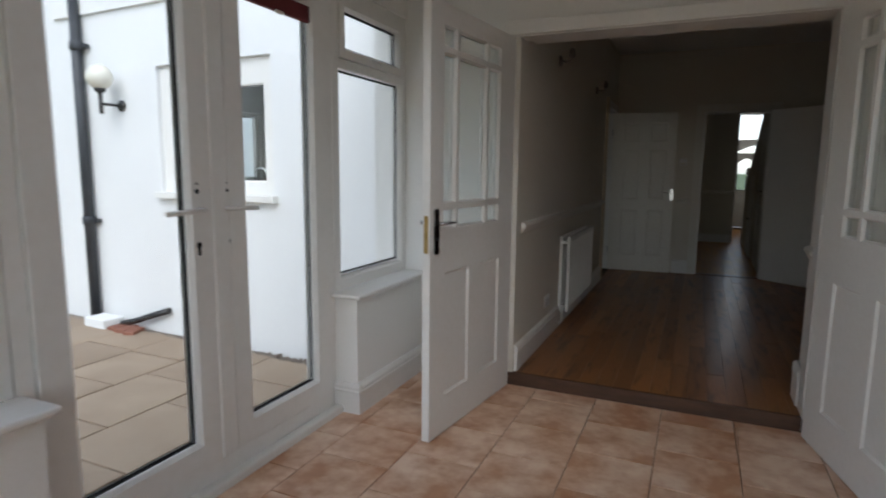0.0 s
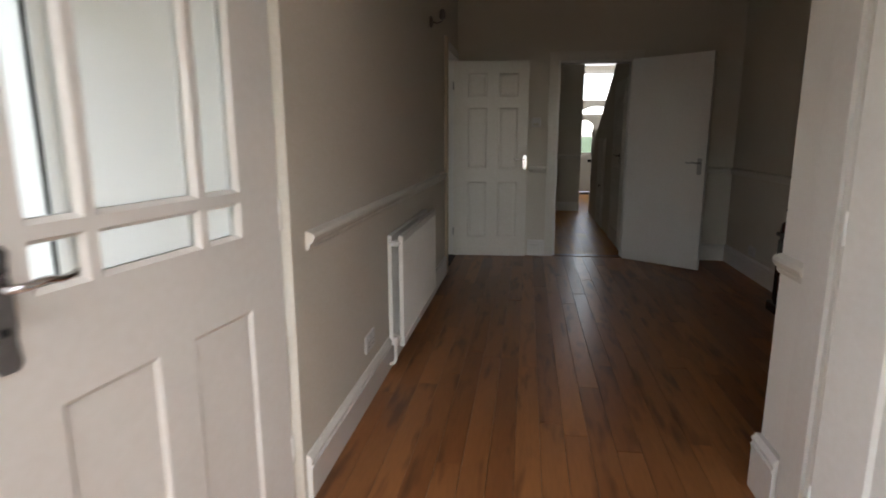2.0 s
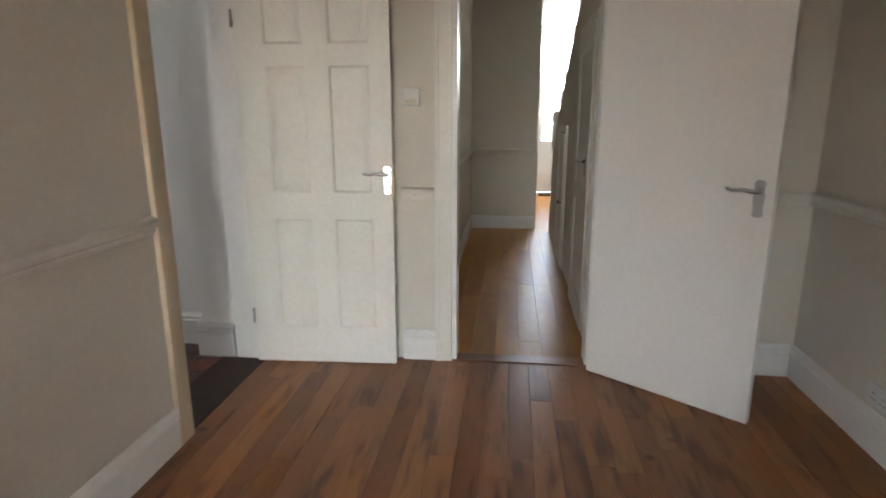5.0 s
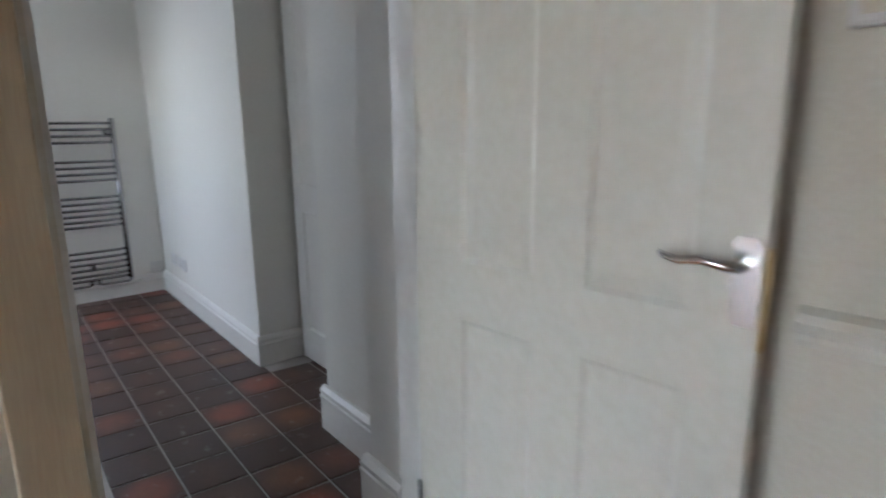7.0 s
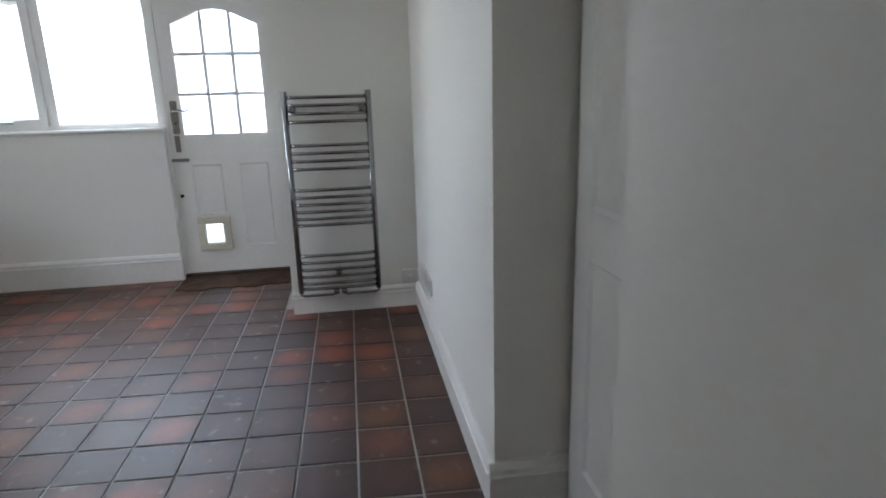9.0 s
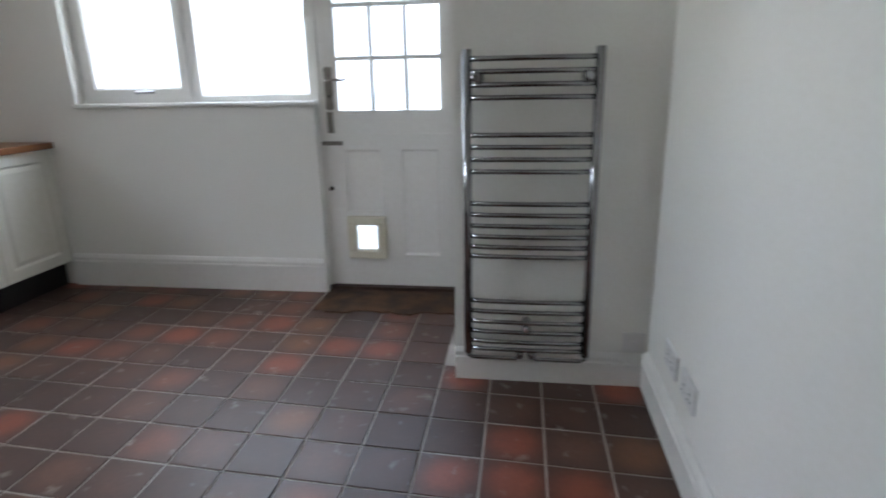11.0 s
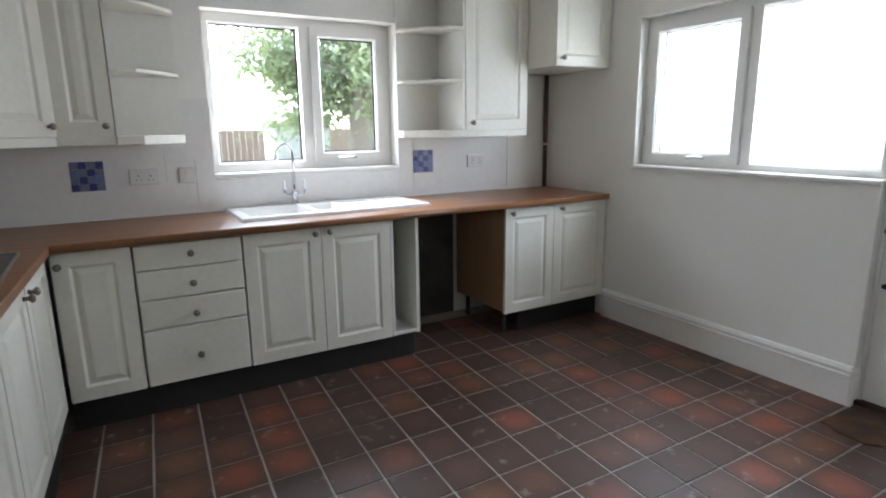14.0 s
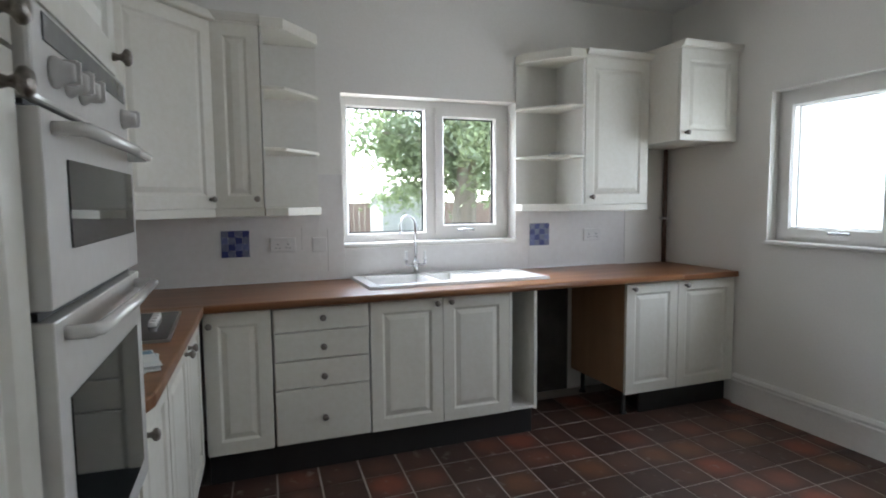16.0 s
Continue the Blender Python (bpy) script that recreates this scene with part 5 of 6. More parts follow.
def bowl(bm, q, z, depth, s=0.03):
    a = [(q[0], q[1], z), (q[2], q[1], z), (q[2], q[3], z), (q[0], q[3], z)]
    b = [(q[0] + s, q[1] + s, z - depth), (q[2] - s, q[1] + s, z - depth), (q[2] - s, q[3] - s, z - depth), (q[0] + s, q[3] - s, z - depth)]
    va, vb = [bm.verts.new(p) for p in a], [bm.verts.new(p) for p in b]
    for i in range(4):
        bm.faces.new((va[i], va[(i + 1) % 4], vb[(i + 1) % 4], vb[i]))
    bm.faces.new(vb)


dr = (-3.965, 4.50, -3.64, 4.82)
zt = 0.016
flat_with_holes(bm, OUT, (b1, b2, dr), zt)
bowl(bm, b1, zt, 0.17)
bowl(bm, b2, zt, 0.11, 0.02)
bowl(bm, dr, zt, 0.009, 0.008)
o = [(OUT[0], OUT[1]), (OUT[2], OUT[1]), (OUT[2], OUT[3]), (OUT[0], OUT[3])]
va = [bm.verts.new((x, y, zt)) for x, y in o]
vb = [bm.verts.new((x + (0.008 if x > -3.5 else -0.008), y + (0.008 if y > 4.6 else -0.008), 0.0005)) for x, y in o]
for i in range(4):
    bm.faces.new((va[i], va[(i + 1) % 4], vb[(i + 1) % 4], vb[i]))
part("basin", bm, SINKW, sk)
for k in range(6):
    x = -3.93 + k * 0.05
    part("drainer_rib", soft(boxes((x, 4.53, zt - 0.0088, x + 0.012, 4.79, zt - 0.003)), 0.002, 1), SINKW, sk)
for q in (b1, b2):
    wz = bmesh.new()
    turned(wz, [(0.035, 0), (0.035, 0.003), (0.02, 0.004)], ((q[0] + q[2]) / 2, (q[1] + q[3]) / 2, zt - (0.169 if q is b1 else 0.109)), "z", 14)
    part("waste", wz, CHROME, sk)
tp = thing("kitchen_tap", "chrome swan-neck mixer tap with cross levers", "tap", pose(-3.39, 4.45, ZT + T + zt))
bm = bmesh.new()
turned(bm, [(0.026, 0), (0.026, 0.006), (0.016, 0.012), (0.016, 0.06), (0.020, 0.065), (0.020, 0.08), (0.012, 0.088)], (0, 0, 0), "z", 14)
part("body", bm, CHROME, tp)
bm = bmesh.new()
pts = [(0, 0, 0.08), (0, 0, 0.30)] + [(0.055 - 0.055 * math.cos(math.pi * k / 8), 0.04 * k / 8, 0.30 + 0.065 * math.sin(math.pi * k / 8)) for k in range(1, 9)] + [(0.112, 0.045, 0.255)]
tube(bm, pts, 0.0095, 12)
part("spout", bm, CHROME, tp)
for s in (-1, 1):
    bm = bmesh.new()
    tube(bm, [(0, 0, 0.055), (s * 0.05, 0, 0.055), (s * 0.062, 0, 0.06), (s * 0.062, 0, 0.09)], 0.009, 10)
    a = part("tap_arm", bm, CHROME, tp)
    bm = bmesh.new()
    turned(bm, [(0.010, 0), (0.014, 0.006), (0.008, 0.014), (0.006, 0.045), (0.009, 0.052), (0.003, 0.056)], (s * 0.062, 0, 0.088), "z", 12)
    part("tap_lever", bm, SINKW, a, "white ceramic lever tip")

hb = thing("hob", "black glass ceramic hob with white knobs", "hob", pose(0, 0, ZT + T))
part("glass", soft(boxes((-2.075, 5.20, 0.0005, -1.57, 5.745, 0.008)), 0.003), HOBG, hb)
bm = bmesh.new()
for r in ((-2.081, 5.194, -2.072, 5.751), (-1.573, 5.194, -1.564, 5.751), (-2.072, 5.194, -1.573, 5.202), (-2.072, 5.743, -1.573, 5.751)):
    box(bm, r[0], r[1], 0.0004, r[2], r[3], 0.010)
part("rim", bm, SATIN, hb)
for k in range(4):
    bm = bmesh.new()
    turned(bm, [(0.015, 0), (0.0165, 0.004), (0.014, 0.016), (0.011, 0.019)], (-2.0, 5.33 + 0.055 * k, 0.0085), "z", 14)
    box(bm, -2.013, 5.3275 + 0.055 * k, 0.026, -1.987, 5.3325 + 0.055 * k, 0.033)
    part("control_knob", bm, SOCKW, hb)
for x, y, r in ((-1.72, 5.33, 0.075), (-1.72, 5.60, 0.09), (-1.90, 5.63, 0.06)):
    bm = bmesh.new()
    tube(bm, [(x + r * math.cos(a * math.pi / 12), y + r * math.sin(a * math.pi / 12), 0.0082) for a in range(25)], 0.0008, 5, False)
    part("cooking_zone", bm, SATIN, hb)
for k, (dx, dy, rz) in enumerate(((0, 0, 8), (0.015, 0.02, -4), (0.006, -0.012, 14))):
    lf = thing("leaflet", "folded printed leaflet lying on the worktop", "leaflet", pose(-2.0 + dx, 6.02 + dy, ZT + T + 0.0005 + k * 0.004, 0, 0, rz), "leaflets on the worktop")
    part("sheet", soft(boxes((-0.075, -0.105, 0, 0.075, 0.105, 0.003)), 0.001, 1), PAPERW, lf)
    part("printed_band", boxes((-0.07, -0.095, 0.0031, 0.07, -0.05, 0.0035)), PAPERB, lf)

# oven tower and larder
OX, OY1 = -2.034, 7.05
TOWER = pose(OX, OY1, 0, 0, 0, -90 - SKEW) @ pose(0.6, 0, 0, 0, 0, 1.4) @ pose(-0.6, 0, 0)
tw = thing("oven_tower", "tall ivory oven housing cabinet", "kitchen cabinet", TOWER)
part("body", boxes((0.001, 0.022, 0.10, 0.018, 0.602, 2.30), (0.582, 0.022, 0.10, 0.599, 0.602, 2.30), (0.018, 0.59, 0.10, 0.582, 0.602, 2.30), (0.018, 0.022, 2.282, 0.582, 0.59, 2.30), (0.018, 0.03, 0.735, 0.582, 0.59, 0.752), (0.018, 0.03, 1.634, 0.582, 0.59, 1.650)), CABW, tw)
d = part("cabinet_door", panel_door(0.594, 0.642), CABW, tw, "", pose(0.003, 0.01, 1.648))
knob(d, 0.567, -0.010, 0.035, (0, -1, 0), 0.018)
d = part("cabinet_door", panel_door(0.594, 0.56), CABW, tw, "", pose(0.003, 0.01, 0.165))
knob(d, 0.55, -0.010, 0.50, (0, -1, 0), 0.018)
part("plinth", boxes((0.0, 0.06, 0, 0.60, 0.075, 0.16)), PLINTHB, tw)
part("cornice", soft(boxes((-0.25, -0.045, 2.301, 0.62, 0.60, 2.335)), 0.012, 3), CABW, tw)
ov = thing("double_oven", "white built-in double oven with smoked glass", "oven", TOWER)
part("case", boxes((0.02, 0.02, 0.755, 0.58, 0.56, 1.632)), OVENW, ov)
cp = part("control_panel", soft(boxes((0.004, -0.016, 1.504, 0.596, 0.019, 1.630)), 0.006), OVENW, ov)
part("display", soft(boxes((0.05, -0.0185, 1.583, 0.56, -0.0162, 1.620)), 0.001, 1), mat("grey_display_strip", (0.16, 0.17, 0.17), (0.22, 0.23, 0.23), 0.15, 3, 40, 0.0), cp)
for x in (0.085, 0.155, 0.225, 0.54):
    bm = bmesh.new()
    turned(bm, [(0.021, 0), (0.022, -0.004), (0.018, -0.010), (0.014, -0.024), (0.012, -0.028)], (x, -0.0165, 1.550), "y", 16)
    box(bm, x - 0.003, -0.050, 1.535, x + 0.003, -0.0455, 1.565)
    box(bm, x - 0.0035, -0.046, 1.533, x + 0.0035, -0.030, 1.567)
    part("control_knob", bm, SOCKW, cp)


def oven_door(z0, z1, wx0, wx1, wz0, wz1):
    d = part("oven_door", soft(boxes((0.004, -0.022, z0, 0.596, 0.018, z1)), 0.0025), OVENW, ov)
    part("window", soft(boxes((wx0, -0.0245, wz0, wx1, -0.0222, wz1)), 0.001, 1), OVENG, d, "smoked glass window")
    bm = bmesh.new()
    z = z1 - 0.022
    tube(bm, [(0.05, -0.022, z), (0.05, -0.052, z), (0.065, -0.060, z), (0.30, -0.066, z), (0.535, -0.060, z), (0.55, -0.052, z), (0.55, -0.022, z)], 0.010, 12)
    part("handle", bm, OVENW, d)
    return d


oven_door(1.240, 1.494, 0.10, 0.56, 1.312, 1.436)
oven_door(0.765, 1.225, 0.05, 0.535, 0.815, 1.115)
part("shadow_gap", boxes((0.006, -0.004, 1.227, 0.594, 0.02, 1.238), (0.006, -0.004, 1.496, 0.594, 0.02, 1.502)), GASKET, ov)
ld = thing("larder_cabinet", "narrow tall ivory larder cabinet", "kitchen cabinet", TOWER @ pose(-0.252, 0, 0))
part("body", boxes((0.001, 0.022, 0.10, 0.248, 0.56, 2.30)), CABW, ld)
d = part("cabinet_door", panel_door(0.244, 0.73), CABW, ld, "", pose(0.003, 0.01, 1.562))
knob(d, 0.19, -0.010, 0.028, (0, -1, 0), 0.018)
d = part("cabinet_door", panel_door(0.244, 1.39), CABW, ld, "", pose(0.003, 0.01, 0.165))
knob(d, 0.19, -0.010, 1.345, (0, -1, 0), 0.018)
part("plinth", boxes((0.0, 0.06, 0, 0.25, 0.075, 0.16)), PLINTHB, ld)


# wall units
WZ0, WZ1 = 1.345, 2.285


def wall_unit(label, m, width, depth, z0, z1, kx, cornice=True, pelmet=True):
    """A wall cabinet: local -y into the room, back on y = depth, door faces at y = 0."""
    e = thing("wall_cabinet", label, "kitchen cabinet", m, "kitchen wall units")
    part("body", boxes((0.001, 0.022, z0, width - 0.001, depth, z1)), CABW, e)
    d = part("cabinet_door", panel_door(width - 0.006, z1 - z0 - 0.004), CABW, e, "", pose(0.003, 0.01, z0 + 0.002))
    knob(d, kx, -0.010, 0.045, (0, -1, 0))
    if cornice:
        bm = bmesh.new()
        prism(bm, [(-0.002, z1), (-0.002, z1 + 0.008), (-0.02, z1 + 0.014), (-0.035, z1 + 0.032), (-0.04, z1 + 0.045), (depth, z1 + 0.045), (depth, z1)], -0.002, width + 0.002, "x")
        part("cornice", bm, CABW, e)
    if pelmet:
        part("pelmet", soft(boxes((0.0, -0.004, z0 - 0.045, width, 0.016, z0 - 0.001)), 0.005), CABW, e)
    return e


def end_shelves(label, m, width, depth, z0, z1, mirror):
    """Open corner shelves at the end of a wall-unit run; the free corner is cut off at a slant."""
    e = thing("open_shelf_unit", label, "shelf unit", m, "open end shelves")
    s = (lambda x: width - x) if mirror else (lambda x: x)
    plan = [(s(0.0), depth), (s(0.0), 0.0), (s(width * 0.36), 0.0), (s(width), depth - 0.08), (s(width), depth)]
    for nm, z, t in (("bottom_shelf", z0 - 0.045, 0.045), ("shelf", z0 + 0.30, 0.018), ("shelf", z0 + 0.62, 0.018), ("top_shelf", z1 - 0.012, 0.057)):
        bm = bmesh.new()
        pl = plan if t < 0.03 else [(a, b - (0.012 if b < depth - 0.001 else 0)) for a, b in plan]
        prism(bm, pl, z, z + t, "z")
        part(nm, soft(bm, 0.003, 1), CABW, e)
    part("back_panel", boxes((0.002, depth - 0.008, z0, width - 0.002, depth, z1 - 0.012)), CARCASS, e)
    part("side_panel", boxes((s(0.0), 0.004, z0, s(0.014), depth - 0.008, z1 - 0.012)), CARCASS, e)
    return e


UY = 4.71
D = UY - KS - 0.008
wall_unit("narrow ivory wall cabinet beside corner cabinet", pose(-2.225, UY, 0, 0, 0, 180), 0.245, D, WZ0, WZ1, 0.205)
end_shelves("white open end shelves beside the sink window", pose(-2.472, UY, 0, 0, 0, 180), 0.33, D, WZ0, WZ1, False)
cu = thing("wall_cabinet", "ivory diagonal corner wall cabinet", "kitchen cabinet", pose(0, 0, 0), "kitchen wall units")
bm = bmesh.new()
prism(bm, [(KE - 0.008, KS + 0.008), (-2.222, KS + 0.008), (-2.222, UY - 0.02), (-1.83, 5.10), (KE - 0.008, 5.10)], WZ0, WZ1, "z")
part("body", bm, CABW, cu)
dv = Vector((-2.222 + 1.83, UY - 0.02 - 5.10, 0))
ang = math.degrees(math.atan2(dv.y, dv.x))
d = part("cabinet_door", panel_door(dv.length - 0.012, WZ1 - WZ0 - 0.004), CABW, cu, "", pose(-1.83, 5.10, WZ0 + 0.002, 0, 0, ang) @ pose(0.006, -0.011, 0))
knob(d, dv.length - 0.05, -0.010, 0.045, (0, -1, 0))
part("pelmet", soft(boxes((0, -0.02, WZ0 - 0.045, dv.length, 0.0, WZ0 - 0.001)), 0.005), CABW, cu, "", pose(-1.83, 5.10, 0, 0, 0, ang))
part("cornice", soft(boxes((-0.02, -0.05, WZ1 + 0.001, dv.length + 0.015, 0.03, WZ1 + 0.045)), 0.012, 3), CABW, cu, "", pose(-1.83, 5.10, 0, 0, 0, ang))
wall_unit("ivory raised-panel wall cabinet beside the sink window", pose(-4.462, UY + 0.01, 0, 0, 0, 180), 0.505, D + 0.01, WZ0, WZ1, 0.045)
end_shelves("white open corner shelves beside the sink window", pose(-4.13, UY + 0.01, 0, 0, 0, 180), 0.33, D + 0.01, WZ0, WZ1, True)
wall_unit("deep ivory boiler cupboard in the corner", pose(-4.970, 5.0, 0, 0, 0, 180), 0.476, 0.61, 1.745, 2.315, 0.045, True, False)
tv = thing("wire_trivet", "small metal wire stand lying on the shelf", "trivet", pose(-4.33, 4.58, WZ0 + 0.3185))
bm = bmesh.new()
tube(bm, [(-0.06, 0, 0.004), (0.06, 0.005, 0.004)], 0.004, 8)
tube(bm, [(-0.05, 0.03, 0.012), (0.055, 0.025, 0.012)], 0.004, 8)
tube(bm, [(-0.02, -0.02, 0.02), (0.0, 0.05, 0.02), (0.03, -0.01, 0.02)], 0.004, 8)
tube(bm, [(-0.02, -0.02, 0.002), (-0.02, -0.02, 0.02)], 0.003, 8)
part("wires", bm, SATIN, tv)

for x, w, lab in ((-2.585, 0.146, "white double socket on the splashback"), (-4.755, 0.146, "white double socket on the splashback")):
    wall_plate("wall_socket", lab, "socket", pose(x, KS + 0.0075, 1.122, 0, 0, 180), w, 0.086, 2, "splashback sockets")
wall_plate("light_switch", "white single switch on the splashback", "switch", pose(-2.80, KS + 0.0075, 1.118, 0, 0, 180), 0.086, 0.086, 1)
random.seed(11)
for x in (-2.32, -4.32):
    e = thing("picture_tile", "blue and white patterned accent tile", "tile", pose(x, KS + 0.0075, 1.135, 0, 0, 180), "accent tiles")
    shades = [mat("tile_navy", (0.035, 0.045, 0.16), (0.06, 0.07, 0.22), 0.25, 60, 120, 0.05), mat("tile_pale", (0.12, 0.13, 0.22), (0.20, 0.21, 0.31), 0.25, 60, 120, 0.05), mat("tile_mid", (0.12, 0.14, 0.30), (0.18, 0.20, 0.38), 0.25, 60, 120, 0.05)] if x == -2.32 else shades
    for i in range(4):
        for j in range(4):
            part("tile_square", boxes((-0.077 + i * 0.0385 + 0.0006, -0.004, -0.077 + j * 0.0385 + 0.0006, -0.077 + (i + 1) * 0.0385, -0.0002, -0.077 + (j + 1) * 0.0385)), shades[(i + j) % 2 if random.random() < 0.75 else 2], e)
pp = thing("heating_pipe", "brown painted pipe rising to the boiler cupboard", "pipe", pose(-5.395, KS + 0.03, 0.895))
bm = bmesh.new()
tube(bm, [(0, 0, 0), (0, 0, 0.848)], 0.017, 12)
part("pipe", bm, COPPER, pp)
part("clip", soft(boxes((-0.024, -0.029, 0.325, 0.024, 0.02, 0.34)), 0.002, 1), SOCKW, pp)

# ---- courtyard and garden ----
STANDS = HOUSE
setting("ground", boxes((-900, -900, -0.6, 900, 900, -0.42)), GRASS, "green lawn reaching into the distance", "ground")
setting("patio", boxes((-9.5, -3.0, -0.419, SX - 0.14, 4.62, PATIO - 0.03)), GRAVEL, "sandy bed under courtyard paving", "patio")
STANDS = WING
dp = thing("downpipe", "black cast iron downpipe on the rendered wall", "downpipe", pose(-5.33, KO - 0.065, PATIO))
bm = bmesh.new()
tube(bm, [(0, 0, 0.0), (0, 0, 3.6)], 0.05, 14)
part("pipe", bm, BLACKP, dp)
for z in (1.0, 2.72):
    bm = bmesh.new()
    turned(bm, [(0.058, 0), (0.064, 0.01), (0.064, 0.07), (0.055, 0.085)], (0, 0, z), "z", 14)
    box(bm, 0.05, 0.0, z + 0.02, 0.12, 0.056, z + 0.06)
    part("collar", bm, BLACKP, dp)
ol = thing("outdoor_wall_lamp", "black wall lantern with milky glass globe, unlit", "wall lamp", pose(-4.775, KO - 0.001, 1.86))
bm = bmesh.new()
turned(bm, [(0.055, 0), (0.055, -0.015), (0.03, -0.03)], (0, 0, 0), "y", 16)
part("wall_plate", bm, IRON, ol)
bm = bmesh.new()
tube(bm, [(0, -0.02, 0), (-0.02, -0.20, 0)], 0.014, 10)
tube(bm, [(-0.02, -0.20, -0.09), (-0.02, -0.20, 0.11)], 0.019, 10)
part("arm", bm, IRON, ol)
bm = bmesh.new()
turned(bm, [(0.03, 0), (0.05, 0.02), (0.05, 0.045)], (-0.02, -0.20, 0.10), "z", 16)
part("gallery", bm, IRON, ol)
bm = bmesh.new()
bmesh.ops.create_uvsphere(bm, u_segments=24, v_segments=16, radius=0.115)
bmesh.ops.translate(bm, verts=bm.verts, vec=(-0.02, -0.20, 0.245))
for fc in bm.faces:
    fc.smooth = True
part("globe", bm, GLOBE, ol)
hs = thing("drain_hose", "black corrugated hose against the wall foot", "hose", pose(-4.72, KO - 0.09, PATIO))
bm = bmesh.new()
tube(bm, [(-0.12, -0.02, 0.03), (0.05, 0.0, 0.07), (0.25, 0.03, 0.14), (0.5, 0.05, 0.22)], 0.03, 10)
part("hose", bm, IRON, hs)
blk = thing("concrete_block", "white painted block at the downpipe foot", "block", pose(-5.05, KO - 0.15, PATIO))
part("block", soft(boxes((-0.16, -0.12, -0.03, 0.16, 0.10, 0.085)), 0.012), RENDERW, blk)
for k in range(3):
    bk = thing("loose_brick", "red brick lying at the wall foot", "brick", pose(-4.80 + 0.13 * k, KO - 0.16 - 0.02 * k, PATIO - 0.03, 0, 0, 12 * k), "bricks at the wall foot")
    part("brick_body", soft(boxes((-0.055, -0.10, 0, 0.055, 0.10, 0.06)), 0.004), BRICK, bk)
random.seed(5)
bm = bmesh.new()
for k in range(420):
    x, y, s = random.uniform(-4.3, -1.8), random.uniform(KO - 0.17, KO - 0.03), random.uniform(0.008, 0.02)
    box(bm, x, y, PATIO - 0.03, x + s, y + s * random.uniform(0.6, 1.2), PATIO - 0.03 + s * random.uniform(0.8, 2.2))
gs = new("gravel_strip", mesh_from("gravel_strip", bm, GRAVEL))
gs.matrix_basis = STANDS
tagged(gs, "loose gravel chips along the wall foot", "gravel", "", "stuff")
nb = thing("neighbour_wall", "white rendered neighbouring house wall", "building", pose(-8.6, 6.5, 0))
part("wall", boxes((-0.3, -2.2, -0.45, 0.0, 7.0, 2.9)), RENDERW, nb)
part("roof", boxes((-0.45, -2.3, 2.9, 0.12, 7.1, 3.0)), SHEDW, nb)
part("bracket", soft(boxes((0.0, -0.6, 2.55, 0.06, -0.35, 2.62)), 0.01), IRON, nb)

setting("pavement_side", boxes((-8.58, KO + 0.2, -0.419, KW - 0.31, 9.5, -0.10)), mat("pale_concrete", (0.42, 0.41, 0.39), (0.55, 0.54, 0.52), 0.85, 2, 50, 0.3), "pale concrete side passage", "pavement")
STANDS = HOUSE
# pale ground added outside so that the front door panes show bright
setting("added_ground_front", boxes((-6, 15.66, -0.419, 10, 40, -0.05)), mat("pale_added_ground", (0.46, 0.45, 0.43), (0.58, 0.57, 0.55), 0.85, 2, 50, 0.3), "pale ground added to brighten the front door panes", "pavement")
# garden seen through the sink window
STANDS = WING
sh = thing("garden_shed", "weathered grey board shed with pitched roof", "shed", pose(-8.25, -11.4, -0.42))
for z in range(13):
    part("board", boxes((-0.9, 0.0, 0.02 + z * 0.145, 0.9, 0.022 + 0.004 * (z % 2), 0.155 + z * 0.145)), SHEDW, sh)
part("side_wall", boxes((-0.9, -1.8, 0, -0.88, -0.001, 1.9), (0.88, -1.8, 0, 0.9, -0.001, 1.9), (-0.9, -1.82, 0, 0.9, -1.8, 1.9)), SHEDW, sh)
bm = bmesh.new()
prism(bm, [(-1.05, 1.85), (0, 2.45), (1.05, 1.85), (1.05, 1.90), (0, 2.52), (-1.05, 1.90)], -2.0, 0.15, "y")
part("roof", bm, SHEDW, sh)
bm = bmesh.new()
prism(bm, [(-0.9, 1.90), (0.9, 1.90), (0, 2.44)], -0.001, 0.02, "y")
part("gable", bm, SHEDW, sh)
fn = thing("garden_fence", "brown vertical board garden fence", "fence", pose(0, -17, -0.42))
for k in range(120):
    part("slat", boxes((-22 + k * 0.25, 0, 0, -22 + k * 0.25 + 0.235, 0.02, 1.7 + 0.02 * (k % 3))), FENCE, fn)


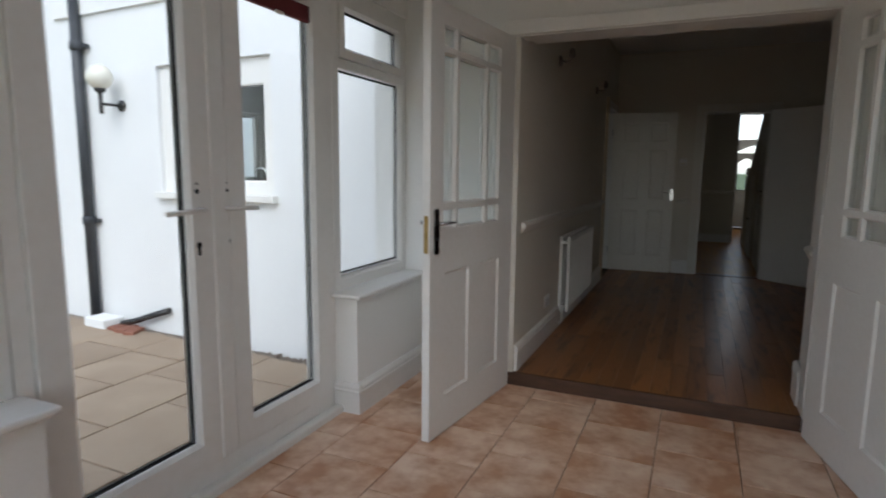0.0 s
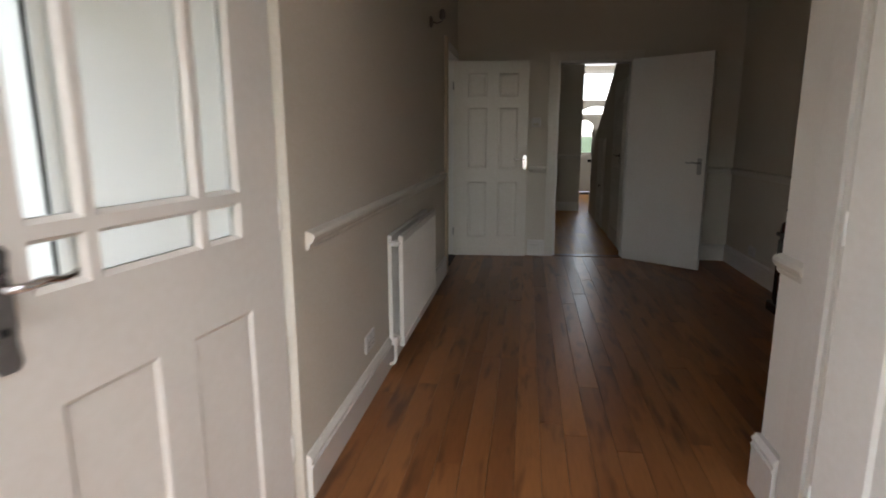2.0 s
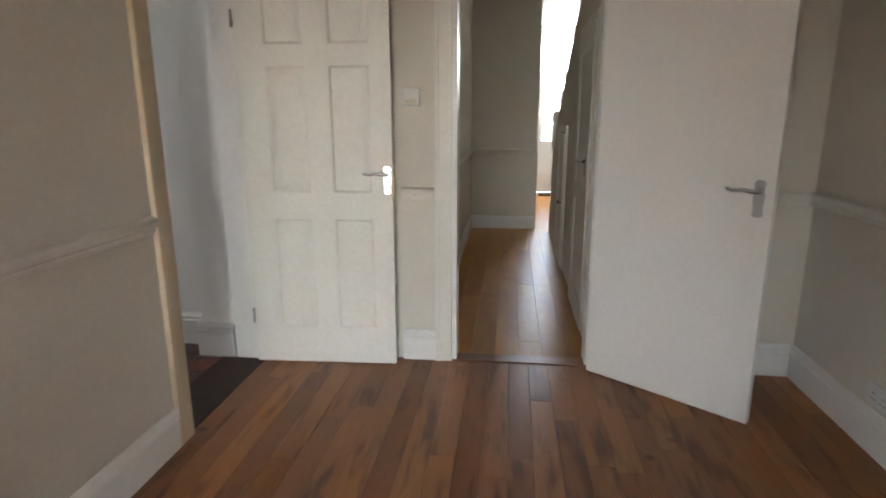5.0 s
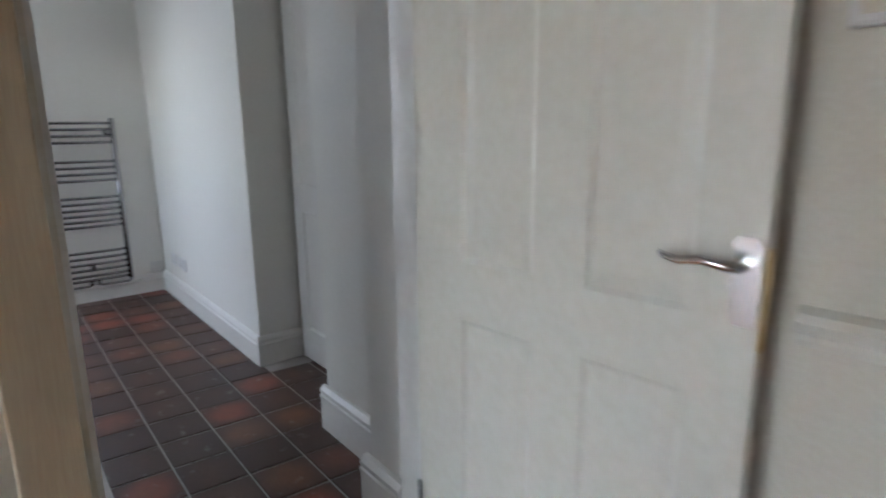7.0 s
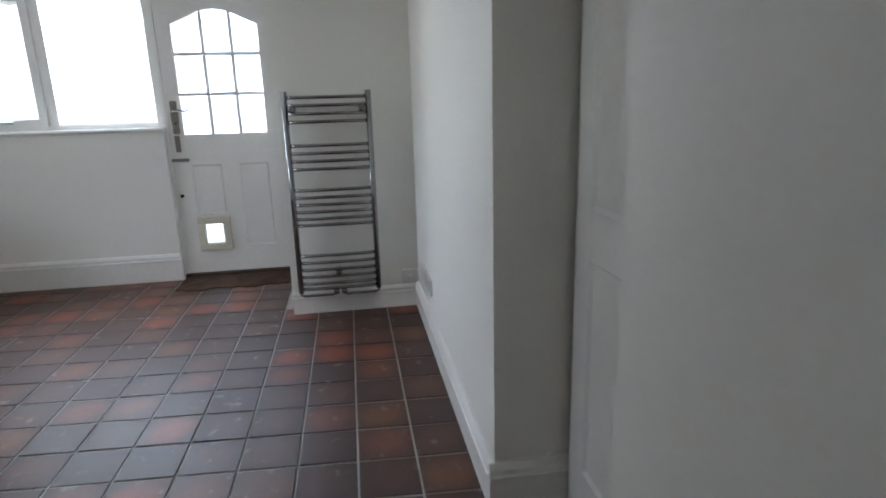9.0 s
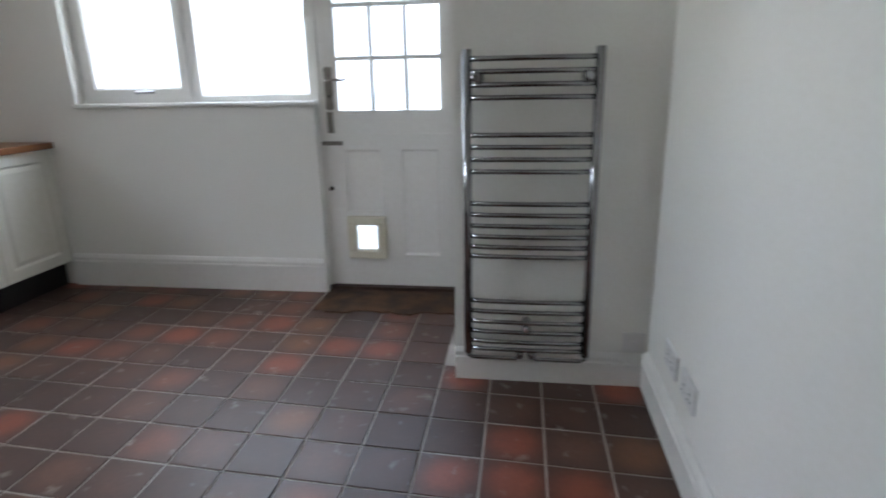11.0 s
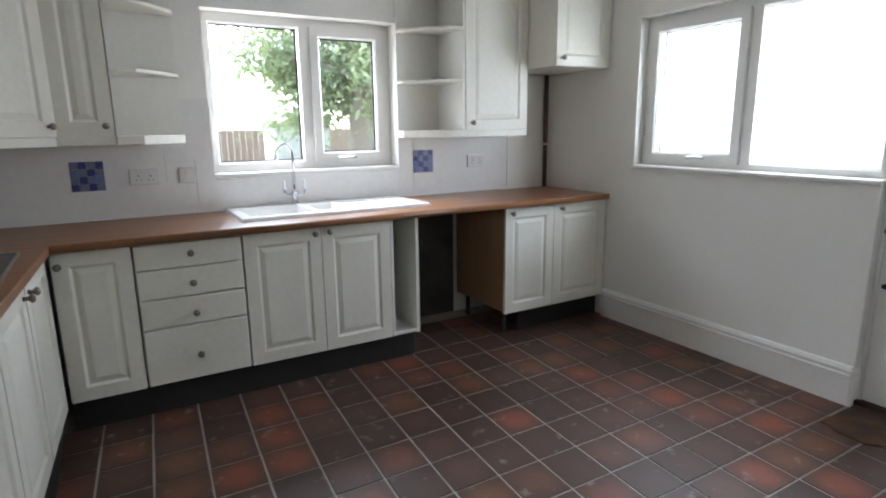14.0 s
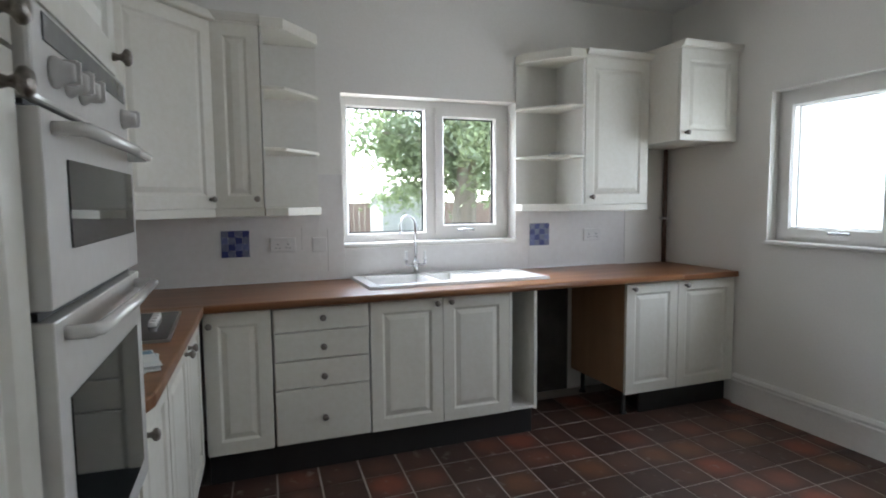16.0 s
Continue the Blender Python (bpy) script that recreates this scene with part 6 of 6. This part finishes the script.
def tree(m, height, crown_r, leaves, seed, trunk_r):
    random.seed(seed)
    e = thing("tree", "leafy green garden tree with grey trunk", "tree", m)
    bm = bmesh.new()
    tube(bm, [(0, 0, 0), (0.05, 0.02, height * 0.2), (-0.05, 0.05, height * 0.45), (0.1, 0, height * 0.75)], [trunk_r * 1.25, trunk_r, trunk_r * 0.75, trunk_r * 0.25], 12)
    tips = []
    for k in range(16):
        a = random.uniform(0, 6.28)
        z0 = height * random.uniform(0.28, 0.6)
        r = crown_r * random.uniform(0.55, 0.95)
        end = Vector((r * math.cos(a), r * math.sin(a), z0 + height * random.uniform(-0.02, 0.32)))
        mid = Vector((end.x * 0.5, end.y * 0.5, z0 + (end.z - z0) * 0.7))
        tube(bm, [(0, 0, z0), mid, end], [trunk_r * 0.38, trunk_r * 0.2, 0.02], 7)
        tips += [end, mid, end * 0.8 + Vector((0, 0, end.z * 0.2))]
    part("trunk", bm, BARK, e)
    vs, fs = [], []
    clumps = [t + Vector((random.gauss(0, 0.35), random.gauss(0, 0.35), random.gauss(-0.1, 0.3))) for t in tips for _ in range(4)]
    for k in range(leaves):
        c = random.choice(clumps)
        p = c + Vector((random.gauss(0, 0.30), random.gauss(0, 0.30), random.gauss(0, 0.22)))
        n = Vector((random.gauss(0, 1), random.gauss(0, 1), random.gauss(0.6, 0.6))).normalized()
        u = n.orthogonal().normalized()
        u.rotate(Matrix.Rotation(random.uniform(0, 6.28), 3, n))
        v = n.cross(u)
        s = random.uniform(0.05, 0.10)
        i = len(vs)
        vs += [p - u * s, p + v * s * 0.45 + n * 0.01, p + u * s, p - v * s * 0.45 + n * 0.01]
        fs.append((i, i + 1, i + 2, i + 3))
    me = bpy.data.meshes.new("crown")
    me.from_pydata([tuple(q) for q in vs], [], fs)
    me.materials.append(LEAF)
    ob = new("crown", me)
    ob.parent = e
    return e


tree(pose(-7.15, -3.6, -0.42), 6.5, 2.3, 26000, 3, 0.27)
tree(pose(-13.5, -9.0, -0.42), 7.0, 2.8, 7000, 9, 0.22)


STANDS = HOUSE

# ---- pieces of floors, last ----
def piece_mesh(name, w, l, h, material, bev=0.003):
    bm = boxes((-w / 2, -l / 2, -h, w / 2, l / 2, 0))
    top = [e for e in bm.edges if all(v.co.z > -1e-6 for v in e.verts)]
    bmesh.ops.bevel(bm, geom=top, offset=bev, segments=2, profile=0.5, affect="EDGES")
    return mesh_from(name, bm, material)


floors = {n: bpy.data.objects[n] for n in ("floor_dining", "floor_garden_room", "floor_kitchen", "floor_hall", "patio")}


def lay(name, me, parent, x, y, z=0.0, tilt=0.0, turn=0.0):
    ob = new(name, me)
    ob.parent = parent
    ob.matrix_basis = pose(x, y, z, random.uniform(-tilt, tilt), random.uniform(-tilt, tilt), turn)
    return ob


random.seed(21)
PX = 0.2064                                     # quarry tiles: courses along x, joints across them run slightly askew
courses = [6.4825 - 0.2175 * k for k in range(9, 0, -1)] + [6.4825 + 0.2065 * k for k in range(0, 12)]
qt = {}
for y0, y1 in zip(courses, courses[1:]):
    y, p = (y0 + y1) / 2, round(y1 - y0, 4)
    if p not in qt:
        qt[p] = [piece_mesh("quarry_tile", PX - 0.0070 - 0.0015 * k, p - 0.0075, 0.006, QUARRY, 0.0022) for k in range(3)]
        for me in qt[p]:
            me.transform(Matrix(((1, 0.06, 0, 0), (0, 1, 0, 0), (0, 0, 1, 0), (0, 0, 0, 1))))
    for i in range(-15, 10):
        xx = -2.65 + (i + 0.5) * PX + 0.06 * (y - 5.39)
        blocked = xx < KW - 0.02 or xx > LX - 0.10 or y < (4.42 if -5.1 < xx < -3.80 else 4.94) or y > 8.66
        blocked = blocked or (y > KR + 0.06 and not -2.5 < xx < -1.85) or (xx < -4.52 and y > 7.60) or (xx > -2.04 and y < 7.42) or (xx > -1.2 and not 7.5 < y < 8.14) or (xx < -5.25 and y > 6.70)
        if not blocked:
            lay("tile", random.choice(qt[p]), floors["floor_kitchen"], xx, y, random.uniform(-0.0012, 0.0012), 0.25)

tm = {}
for i in range(-3, 8):
    for j in range(-14, 4):
        x, y = -0.5125 + i * 0.3675, 3.175 + j * 0.361 - (0.1805 if i % 2 else 0.0)
        w = 0.3675
        y0, y1 = y - 0.1805, min(y + 0.1805, PY - 0.006 if x > -0.9 else PL - 0.004)
        if x < 2.2 and y1 - y0 > 0.06 and -1.9 < y:
            key = (w, round(y1 - y0, 3))
            if key not in tm:
                tm[key] = piece_mesh("terracotta_tile", w - 0.005, y1 - y0 - 0.005, 0.006, TERRA, 0.003)
            lay("tile", tm[key], floors["floor_garden_room"], x, (y0 + y1) / 2, GF, 0.12)

def boards(floor, x0, x1, y0, y1, material, width, lengths, seed):
    """Floorboards along y, with random butt joints."""
    random.seed(seed)
    n = round((x1 - x0) / width)
    w = (x1 - x0) / n
    cache = {}
    for k in range(n):
        y = y0 - random.uniform(0, 1.0)
        while y < y1:
            l = random.choice(lengths)
            a, b = max(y, y0), min(y + l, y1)
            if b - a > 0.05:
                key = round(b - a, 2)
                if key not in cache:
                    cache[key] = piece_mesh("floorboard", w - 0.0011, b - a - 0.0012, 0.014, material, 0.0009)
                lay("floorboard", cache[key], floors[floor], x0 + (k + 0.5) * w, (a + b) / 2, random.uniform(-0.0008, 0.0008))
            y += l


boards("floor_dining", LX, RX, PY + 0.027, EY - 0.012, PLANK, 0.104, (0.9, 1.2, 1.5, 1.9, 2.3), 31)
boards("floor_hall", 0.0, 0.93, EY + 0.095, 12.18, HALLPLANK, 0.13, (1.2, 1.6, 2.0), 32)
boards("floor_hall", 0.75, 1.40, 12.182, 15.5, HALLPLANK, 0.13, (1.2, 1.6), 33)
random.seed(41)
sizes = [(0.60, 0.60), (0.60, 0.45), (0.60, 0.75)]
sm = [piece_mesh("paving_slab", a - 0.015, b - 0.015, 0.05, SLAB, 0.006) for a, b in sizes]
for i in range(12):
    y = 4.15 + 0.031 * i
    while y > -2.6:
        k = random.randrange(3)
        b = sizes[k][1]
        lay("paving_slab", sm[k], floors["patio"], -2.18 - i * 0.60, y - b / 2, PATIO + random.uniform(-0.004, 0.004), 0.3)
        y -= b
